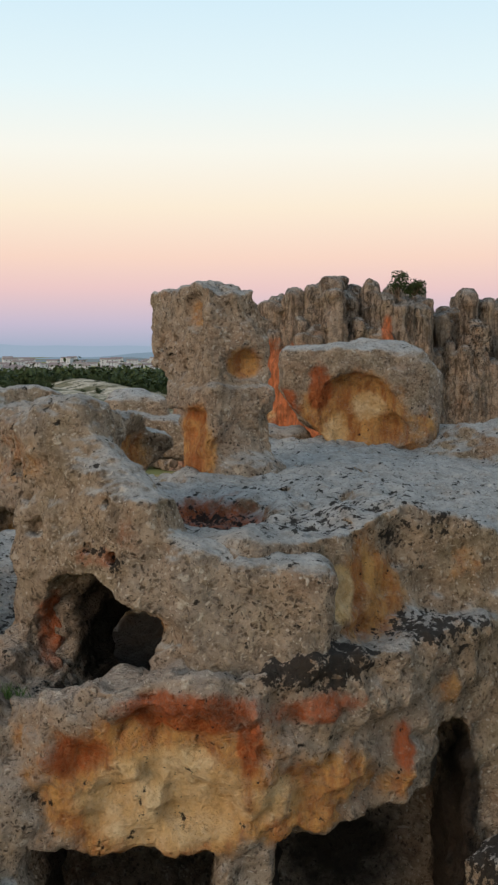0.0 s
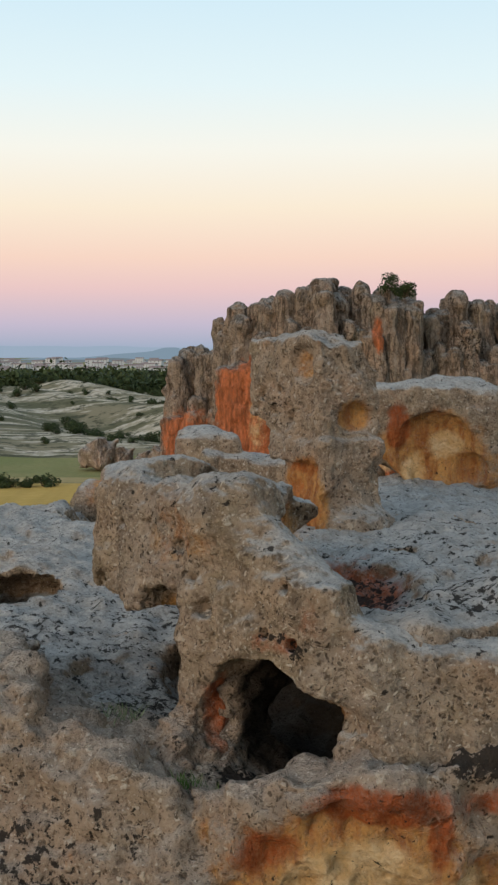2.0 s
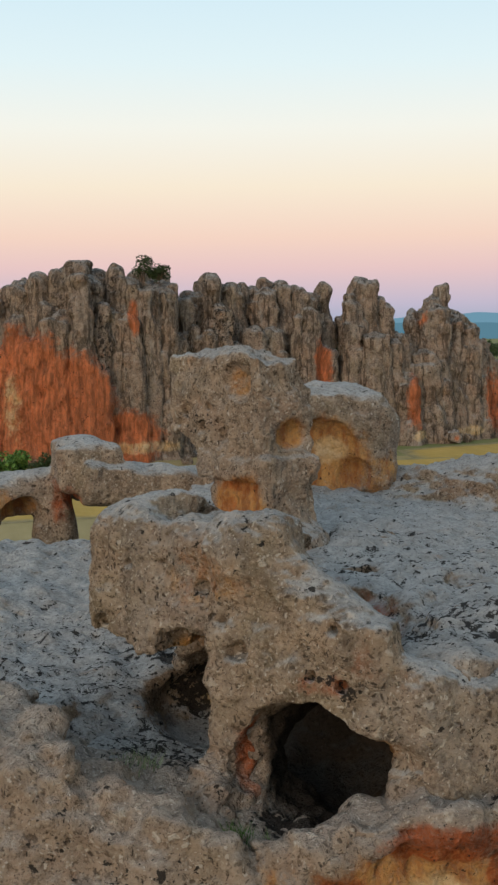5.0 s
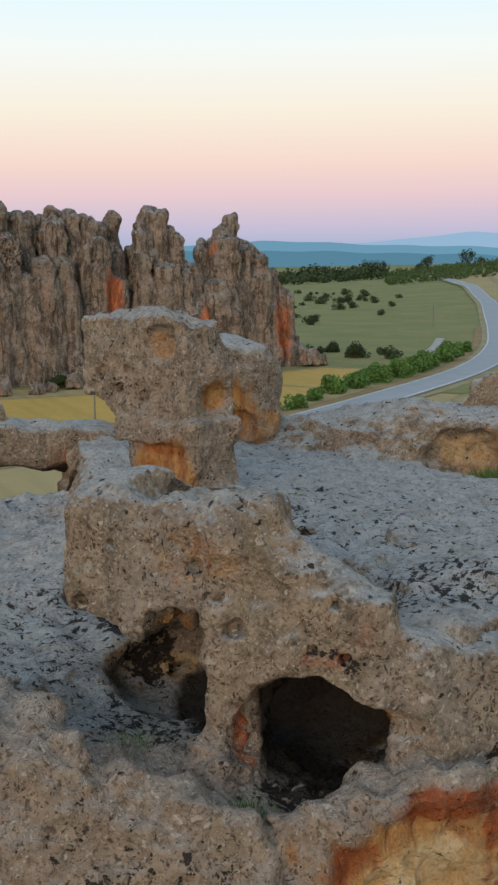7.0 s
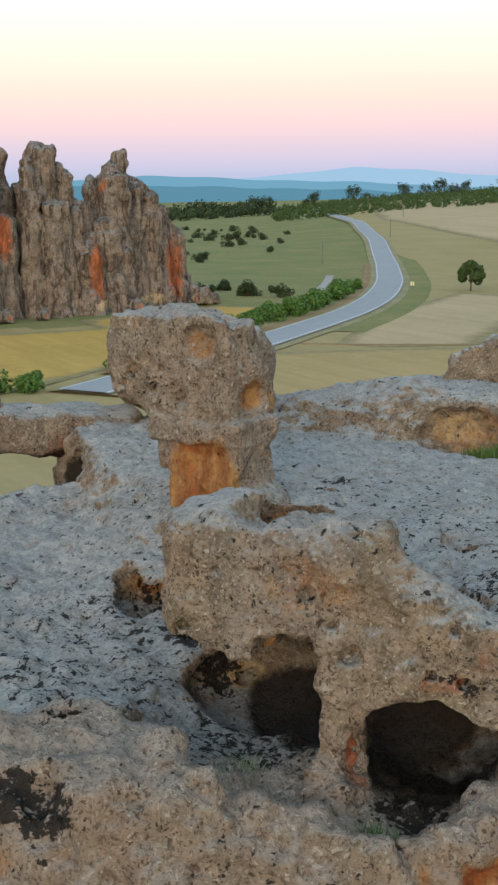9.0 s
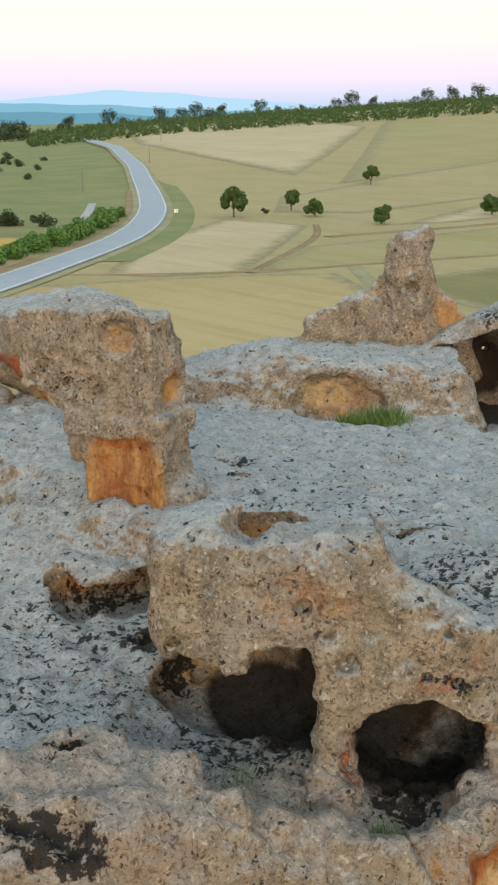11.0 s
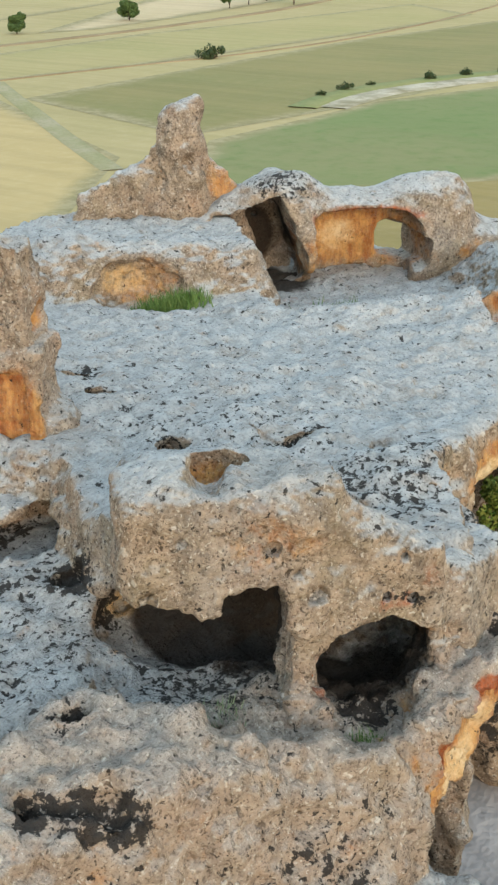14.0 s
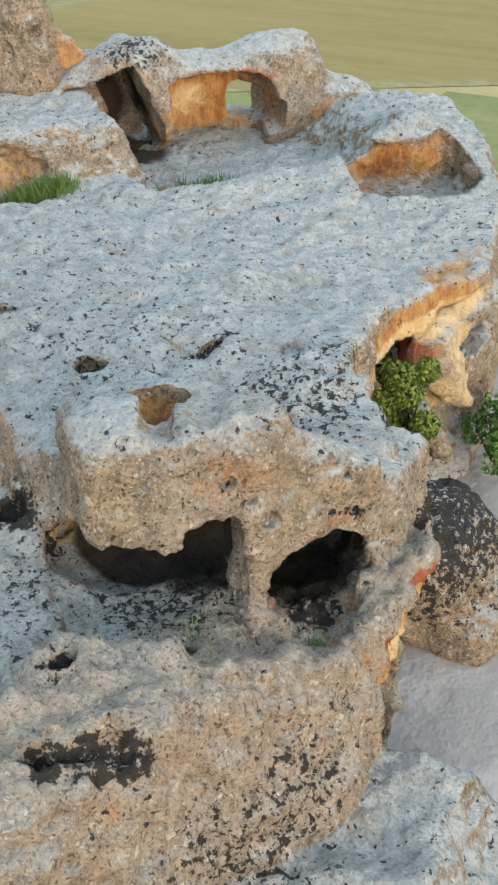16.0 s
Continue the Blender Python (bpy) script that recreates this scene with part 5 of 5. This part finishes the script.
def far_hill(az, heights, dist, mat):
    t = np.linspace(az[0], az[-1], 160)
    h = np.interp(t, az, heights) + 6 * np.sin(t * 47) * 0.3 + 5 * np.sin(t * 113) * 0.3
    x, y = dist * np.sin(t), dist * np.cos(t)
    v = np.concatenate([np.column_stack([x, y, 0 * h - 40]), np.column_stack([x * 1.04, y * 1.04, np.maximum(h, -38)])])
    i = np.arange(160)
    q = np.stack([i[:-1], i[1:], i[1:] + 160, i[:-1] + 160], 1)
    tagged(new("backdrop", mesh_of("backdrop", v, q, [mat])), "blue hazy hills on the horizon", "hills", kind="structure")


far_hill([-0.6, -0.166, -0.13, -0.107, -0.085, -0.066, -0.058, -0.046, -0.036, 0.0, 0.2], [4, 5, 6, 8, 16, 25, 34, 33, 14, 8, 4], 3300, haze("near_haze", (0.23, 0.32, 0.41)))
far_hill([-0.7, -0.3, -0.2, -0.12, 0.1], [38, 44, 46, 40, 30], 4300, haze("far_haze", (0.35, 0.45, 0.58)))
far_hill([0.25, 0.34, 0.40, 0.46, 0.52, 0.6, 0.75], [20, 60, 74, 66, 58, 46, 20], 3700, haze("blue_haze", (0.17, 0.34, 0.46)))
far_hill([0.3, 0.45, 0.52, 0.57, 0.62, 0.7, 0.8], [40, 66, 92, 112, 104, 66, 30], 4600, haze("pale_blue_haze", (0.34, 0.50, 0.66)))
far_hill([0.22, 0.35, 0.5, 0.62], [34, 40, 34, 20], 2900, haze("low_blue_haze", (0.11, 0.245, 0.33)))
# a low glowing strip paints the haze over the far plain
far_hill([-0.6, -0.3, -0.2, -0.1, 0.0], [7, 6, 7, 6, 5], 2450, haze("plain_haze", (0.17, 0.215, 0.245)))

# ---- trees, bushes and grass ----
def foliage(name, a, b):
    m = Nodes(name)
    rnd = m.node("ShaderNodeNewGeometry").outputs["Random Per Island"]
    col = m.mix(rnd, a, b)
    mat = m.done(col, 0.7, None)
    m.bsdf.inputs["Subsurface Weight"].default_value = 0.0
    return mat


LEAF = foliage("oak_leaves", (0.030, 0.055, 0.014), (0.085, 0.125, 0.035))
HEDGE = foliage("hedge_leaves", (0.045, 0.11, 0.02), (0.13, 0.22, 0.05))
DARK = foliage("shrub_leaves", (0.020, 0.034, 0.012), (0.055, 0.075, 0.026))
WEED = foliage("weed_leaves", (0.09, 0.16, 0.03), (0.26, 0.30, 0.07))
BARK = Nodes("bark").done((0.09, 0.065, 0.045), 0.9)


def leaf_quads(rng, centres, radii, count, size):
    """Small leaf cards in clumps."""
    c = np.array(centres)
    k = rng.integers(0, len(c), count)
    d = rng.normal(size=(count, 3))
    d /= np.linalg.norm(d, axis=1)[:, None]
    p = c[k] + d * (np.array(radii)[k] * rng.uniform(0.55, 1.0, count) ** 0.6)[:, None]
    u = rng.normal(size=(count, 3))
    u /= np.linalg.norm(u, axis=1)[:, None]
    w = np.cross(u, d + 0.3 * rng.normal(size=(count, 3)))
    w /= np.linalg.norm(w, axis=1)[:, None]
    s = size * rng.uniform(0.6, 1.3, count)[:, None]
    v = np.stack([p - u * s, p + w * s * 0.55, p + u * s, p - w * s * 0.55], 1).reshape(-1, 3)
    return v, np.arange(count * 4).reshape(-1, 4)


def rods(segments, sides=6):
    vv, qq, n = [], [], 0
    for a, b, ra, rb in segments:
        a, b = Vector(a), Vector(b)
        t = (b - a).normalized()
        u = t.orthogonal().normalized()
        w = t.cross(u)
        for c, r in ((a, ra), (b, rb)):
            vv += [tuple(c + (u * math.cos(2 * math.pi * j / sides) + w * math.sin(2 * math.pi * j / sides)) * r) for j in range(sides)]
        qq += [(n + j, n + (j + 1) % sides, n + sides + (j + 1) % sides, n + sides + j) for j in range(sides)]
        n += 2 * sides
    return np.array(vv), np.array(qq)


def tree(seed, height, spread, trunk, label, leaf=LEAF, count=8000):
    """A tree of trunk, limbs and a ragged crown, at the origin."""
    rng = np.random.default_rng(seed)
    root = new("tree")
    seg = [((0, 0, -0.3), (0.05 * height * rng.normal() * 0.3, 0, trunk * height), 0.035 * height, 0.022 * height)]
    top = Vector(seg[0][1])
    cen, rad = [], []
    for j in range(9):
        ang, up = j * 2.4 + rng.uniform(-0.4, 0.4), rng.uniform(0.15, 1.0)
        out = spread * rng.uniform(0.35, 0.75) * (1.1 - 0.6 * up)
        tip = top + Vector((math.cos(ang) * out, math.sin(ang) * out, up * height * (0.9 - trunk)))
        seg.append((tuple(top - Vector((0, 0, 0.1 * height * rng.random()))), tuple(tip), 0.014 * height, 0.004 * height))
        for e in range(3):
            cen.append(tuple(tip + Vector(rng.normal(size=3) * spread * 0.16)))
            rad.append(spread * rng.uniform(0.22, 0.36))
    v, q = rods(seg)
    t = new("trunk", mesh_of("trunk", v, q, [BARK]))
    v, q = leaf_quads(rng, cen, rad, count, height * 0.042)
    c = new("crown", mesh_of("crown", v, q, [leaf], flat=True))
    t.parent = c.parent = root
    return tagged(root, label, "tree", "trees in the fields")


def bush(seed, r, label, leaf=DARK, count=1300, h=0.8, size=0.1):
    rng = np.random.default_rng(seed)
    root = new("bush")
    cen = [(rng.normal() * r * 0.38, rng.normal() * r * 0.38, r * h * (0.12 + 0.88 * j / 15)) for j in range(16)]
    v, q = leaf_quads(rng, cen, [r * rng.uniform(0.28, 0.44) for _ in cen], count, r * size)
    c = new("crown", mesh_of("crown", v, q, [leaf], flat=True))
    v, q = rods([((0, 0, -0.2 * r), tuple(p), 0.05 * r, 0.015 * r) for p in cen], 5)
    t = new("stem", mesh_of("stem", v, q, [BARK]))
    t.parent = c.parent = root
    return tagged(root, label, "bush", "bushes of the plain")


def at(ob, x, y, s=1.0, turn=0.0, sink=0.0):
    """Stand a thing on the ground."""
    ob.location, ob.rotation_euler, ob.scale = (x, y, float(ground_height(x, y)) - sink), (0, 0, turn), (s, s, s)
    return ob


def again(ob, x, y, s=1.0, turn=0.0):
    c = copy_thing(ob, pose(0, 0, 0))
    return at(c, x, y, s, turn)


oak = at(tree(1, 7.4, 3.6, 0.30, "lone dark green oak on a bare trunk in a field"), 183, 241)
round_tree = at(tree(2, 6.8, 3.7, 0.20, "round dark green field tree"), 295, 194, 1.15)
small_tree = at(tree(3, 4.6, 2.5, 0.14, "small dark green field tree"), 197, 204)
for x, y, s, who in ((295, 307, 0.9, round_tree), (206, 246, 0.75, round_tree), (199, 229, 1.0, small_tree), (236, 204, 1.15, small_tree), (277, 203, 0.75, round_tree), (289, 205, 0.95, round_tree), (301, 207, 0.8, round_tree), (460, 236, 1.3, round_tree)):
    again(who, x, y, s, x)
low = at(bush(4, 2.2, "low dark bush on a field boundary"), 180, 139)
hedge = at(bush(5, 3.0, "leafy green roadside bush", HEDGE, 1600), 91, 190)
thorn = at(bush(6, 2.6, "dark thorn shrub on the dry slope", DARK, 700), 191, 407)
rng = np.random.default_rng(12)
for x, y, s in ((67, 166, 0.7), (75, 172, 0.8), (83, 182, 0.7), (98, 196, 1.0), (106, 203, 1.1), (115, 210, 1.15), (124, 219, 1.2), (133, 229, 1.1), (142, 238, 1.2), (151, 248, 1.15), (160, 258, 0.9), (58, 160, 0.6)):
    again(hedge, x, y, s, x * 1.7)
for x, y, s in ((131, 259, 1.5), (136, 252, 1.2), (120, 262, 1.3), (134, 278, 1.1), (-33, 207, 0.9), (-36, 206, 0.7), (-40, 205, 1.0), (8, 206, 1.3), (2, 210, 1.0), (50, 222, 1.1), (28, 150, 1.2), (33, 152, 0.9), (196, 244, 0.4), (200, 250, 0.35), (150, 97.5, 0.35), (157, 97.5, 0.5), (163, 96.5, 0.3), (174, 92, 0.55), (181, 89, 0.5), (187, 85, 0.6)):
    again(low, x, y, s, x)
for x, y, sc in ((37, 148, 0.95), (41, 147, 0.8), (2.5, 207, 1.2), (-2, 208, 0.9)):
    again(hedge, x, y, sc, x)
for x, y in zip(rng.uniform(145, 330, 75), rng.uniform(0, 1, 75)):
    again(thorn, x, x * 1.55 + 60 + (y ** 0.6) * 250, rng.uniform(0.4, 1.4), x)
for _ in range(230):
    az, d = rng.uniform(-0.33, 0.005), rng.uniform(270, 640)
    again(thorn, d * math.sin(az), d * math.cos(az), rng.uniform(0.4, 1.25), d)


def wood(name, label, az0, az1, d0, d1, count, size, seed, leaf=DARK):
    """A far wood: ragged clumps of leaf cards over the ground."""
    rng = np.random.default_rng(seed)
    az, d = rng.uniform(az0, az1, count), rng.uniform(d0, d1, count)
    x, y = d * np.sin(az), d * np.cos(az)
    s = size * rng.uniform(0.5, 1.3, count)
    c = np.column_stack([x, y, ground_height(x, y) + s * 0.5])
    v, q = leaf_quads(rng, np.repeat(c, 4, 0) + rng.normal(size=(count * 4, 3)) * np.repeat(s, 4)[:, None] * 0.35, np.repeat(s, 4) * 0.5, count * 22, size * 0.26)
    tagged(new(name, mesh_of(name, v, q, [leaf], flat=True)), label, "wood", kind="stuff")


wood("far_wood", "dark green wood across the plain", -0.45, 0.05, 640, 960, 7000, 6.0, 5)
wood("far_wood", "dark tree belt beside the far road", 0.26, 0.50, 1000, 1250, 900, 6.5, 6)
wood("hill_scrub", "dark green scrub along the hilltop", 0.50, 1.15, 820, 1240, 5600, 3.2, 7, LEAF)
far_tree = at(tree(9, 10, 7, 0.25, "dark tree on the hilltop against the sky", DARK, 1200), 600, 800)
for az in np.linspace(0.44, 1.1, 34):
    az, d = az + rng.uniform(-0.008, 0.008), rng.uniform(1120, 1190)
    again(far_tree, d * math.sin(az), d * math.cos(az), rng.uniform(0.7, 1.5), az * 50)
crag = tree(31, 4.3, 2.4, 0.30, "small dark tree growing on the cliff top", DARK, 1300)
crag.location = (27.3, 222, 32.6)
crag2 = copy_thing(low, pose(30, 222, 33.0))
tagged(crag2, "dark bush growing on the cliff top")


def tuft(name, label, spots, spread, height, count, mat, seed, category="grass"):
    """Grass blades on the plan of the outcrop."""
    rng = np.random.default_rng(seed)
    vv = []
    for (x, y, z) in spots:
        p = np.column_stack([x + rng.normal(size=count) * spread, y + rng.normal(size=count) * spread, np.full(count, z)])
        ang = rng.uniform(0, 6.28, count)
        w = np.column_stack([np.cos(ang), np.sin(ang), 0 * ang]) * height * 0.05
        h = height * rng.uniform(0.4, 1.0, count)
        tip = p + np.column_stack([rng.normal(size=count) * 0.35, rng.normal(size=count) * 0.35, np.ones(count)]) * h[:, None]
        vv.append(np.stack([p - w, p + w, tip], 1))
    v = np.concatenate(vv).reshape(-1, 3)
    tagged(new(name, mesh_of(name, placed(v), np.arange(len(v)).reshape(-1, 3), [mat], flat=True)), label, category, kind="stuff")


GRASSY = foliage("grass_blades", (0.06, 0.12, 0.025), (0.16, 0.22, 0.06))
PALEGRASS = foliage("pale_blades", (0.13, 0.17, 0.08), (0.24, 0.27, 0.15))
tuft("grass_tuft", "green grass growing in the rock alcove", [(11.2, 35.4, 12.4), (11.7, 35.3, 12.5), (12.1, 35.0, 12.6), (12.4, 34.6, 12.75)], 0.28, 0.75, 300, GRASSY, 3)
tuft("grass_tuft", "green grass at the mouth of the cave", [(16.3, 31.6, 11.58), (17.2, 30.8, 11.62)], 0.4, 0.8, 200, GRASSY, 4)
tuft("grass_tuft", "thin green grass on the rock below the hole", [(-3.75, 18.75, 11.6), (-3.5, 18.6, 11.42)], 0.14, 0.24, 70, GRASSY, 5)
tuft("grass_tuft", "pale weed on the floor of the carved room", [(-5.0, 20.9, 12.02)], 0.2, 0.28, 90, PALEGRASS, 6)


def shrub(seed, spot, r, h, label, leaf, count):
    """A bush rooted on the plan of the outcrop."""
    ob = bush(seed, r * PLAN, label, leaf, count, h, 0.065)
    ob.location = placed(spot)
    return tagged(ob, label, "bush")


SPRING = foliage("spring_leaves", (0.04, 0.085, 0.012), (0.20, 0.22, 0.045))
shrub(21, (7.7, 20.5, 9.3), 1.15, 1.9, "yellow-green leafy shrub under the rock overhang", SPRING, 8000)
shrub(22, (12.6, 19.0, 6.3), 1.5, 0.9, "dark green bush below the overhang", HEDGE, 2200)


# ---- the town far across the plain ----
PLASTER = Nodes("house_plaster").done((0.50, 0.51, 0.53), 0.9)
ROOFING = Nodes("roof_tiles").done((0.25, 0.20, 0.19), 0.9)
PANE = Nodes("dark_panes").done((0.05, 0.06, 0.08), 0.3)


def box_mesh(name, parts, mat):
    """Boxes given by centre and half sizes, as one mesh."""
    bm = bmesh.new()
    for c, h in parts:
        bmesh.ops.create_cube(bm, size=2.0, matrix=Matrix.Translation(c) @ Matrix.Diagonal((*h, 1)))
    me = bpy.data.meshes.new(name)
    bm.to_mesh(me)
    bm.free()
    me.materials.append(mat)
    return me


def house(w, d, h, roof):
    root = new("house")
    wall = new("wall", box_mesh("wall", [((0, 0, h / 2), (w / 2, d / 2, h / 2))], PLASTER))
    bm = bmesh.new()
    o = 0.5
    co = [(-w / 2 - o, -d / 2 - o, h), (w / 2 + o, -d / 2 - o, h), (w / 2 + o, d / 2 + o, h), (-w / 2 - o, d / 2 + o, h), (-w / 2 - o, 0, h + roof), (w / 2 + o, 0, h + roof)]
    vs = [bm.verts.new(c) for c in co]
    for f in ((0, 1, 5, 4), (2, 3, 4, 5), (0, 4, 3), (1, 2, 5), (3, 2, 1, 0)):
        bm.faces.new([vs[i] for i in f])
    me = bpy.data.meshes.new("roof")
    bm.to_mesh(me)
    bm.free()
    me.materials.append(ROOFING)
    top = new("roof", me)
    wall.parent = top.parent = root
    for k in range(int(h // 3)):
        for j in range(3):
            win = new("window", box_mesh("window", [((w * (j - 1) * 0.3, -d / 2 - 0.02, 1.7 + 3 * k), (0.7, 0.06, 0.7))], PANE))
            win.parent = root
    return tagged(root, "pale plastered town house with a tiled roof", "house", "houses of the far town")


models = [at(house(14, 11, 6, 2.6), -300, 1500), at(house(20, 12, 12, 2.4), -180, 1560), at(house(26, 14, 4, 3.0), -240, 1480)]
rng = np.random.default_rng(77)
for _ in range(120):
    az, d = rng.uniform(-0.30, -0.01), rng.uniform(1350, 2400)
    again(models[int(rng.integers(0, 3))], d * math.sin(az), d * math.cos(az), rng.uniform(0.55, 0.95), rng.uniform(-0.5, 0.5))
again(models[2], 610, 1190, 0.9, 0.4)
again(models[0], 640, 1200, 0.8, -0.2)

# ---- boulders, poles and a sign on the plain ----
stone_lump = Solid((-2.2, -2.0, -1.2), (2.2, 2.0, 2.6), 0.16, 0.5, 1.4, 9)
stone_lump.box((0, 0, 0.2), (1.3, 1.0, 1.1), 20, 0.3, k=0.3, taper=0.2)
stone_lump.ball((0.8, 0.2, 0.1), (0.9, 0.8, 0.8), k=0.3)
boulder = rock("boulder", stone_lump, "grey weathered boulder at the foot of the cliff", [("rust", (0.8, -0.6, 0), (0.6, 0.6, 0.6), 0.6)], rough=0.12, scale=1.2, mat=CLIFF, plan=False)
boulder["group"] = "boulders below the cliff"
at(boulder, 44, 214, 1.0, 0.3, 0.6)
rng = np.random.default_rng(61)
for x, y, s in ((47, 216, 0.7), (38, 213, 0.8), (52, 219, 1.2), (57, 221, 0.6), (33, 212, 0.6), (62, 226, 1.0), (70, 228, 0.8), (92, 234, 1.1), (96, 236, 0.7), (111, 242, 1.6), (114, 243, 1.0), (-27, 236, 2.4), (-23, 237, 1.7), (-18, 234, 1.5), (-15, 232, 1.9), (-21, 230, 0.9), (20, 211, 0.7), (9, 212, 0.6)):
    again(boulder, x, y, s, rng.uniform(0, 6))

POST = soil("grey_post", (0.16, 0.14, 0.12), (0.22, 0.20, 0.17), (0.12, 0.10, 0.09), 2.0, 0)
PORCELAIN = Nodes("porcelain").done((0.55, 0.53, 0.50), 0.35)
PLATE = Nodes("sign_plate").done((0.75, 0.70, 0.42), 0.5)


def utility_pole(height):
    root = new("utility_pole")
    v, q = rods([((0, 0, -0.3), (0, 0, height), 0.16, 0.10)], 8)
    new("post", mesh_of("post", v, q, [POST])).parent = root
    new("crossarm", box_mesh("crossarm", [((0, 0, height - 0.6), (0.9, 0.06, 0.08))], POST)).parent = root
    for x in (-0.8, 0.0, 0.8):
        v, q = rods([((x, 0, height - 0.52), (x, 0, height - 0.25), 0.06, 0.04)], 6)
        new("insulator", mesh_of("insulator", v, q, [PORCELAIN])).parent = root
    return tagged(root, "weathered wooden utility pole with a short crossarm", "pole", "utility poles")


pole = at(utility_pole(6.5), 41.8, 167.6)
for x, y, s in ((209.1, 354.1, 1.1), (315.9, 470.8, 1.2), (420, 610, 1.2), (520, 800, 1.2)):
    again(pole, x, y, s, 0.6)


def road_sign():
    root = new("road_sign")
    v, q = rods([((0, 0, -0.2), (0, 0, 2.0), 0.04, 0.04)], 6)
    new("post", mesh_of("post", v, q, [POST])).parent = root
    new("plate", box_mesh("plate", [((0, -0.06, 1.75), (0.45, 0.02, 0.45))], PLATE)).parent = root
    new("stripe", box_mesh("stripe", [((0, -0.085, 1.75), (0.09, 0.005, 0.36))], POST)).parent = root
    return tagged(root, "pale yellow bend sign on a thin post", "road sign")


at(road_sign(), 171.2, 248.8, 1.0, -0.5)
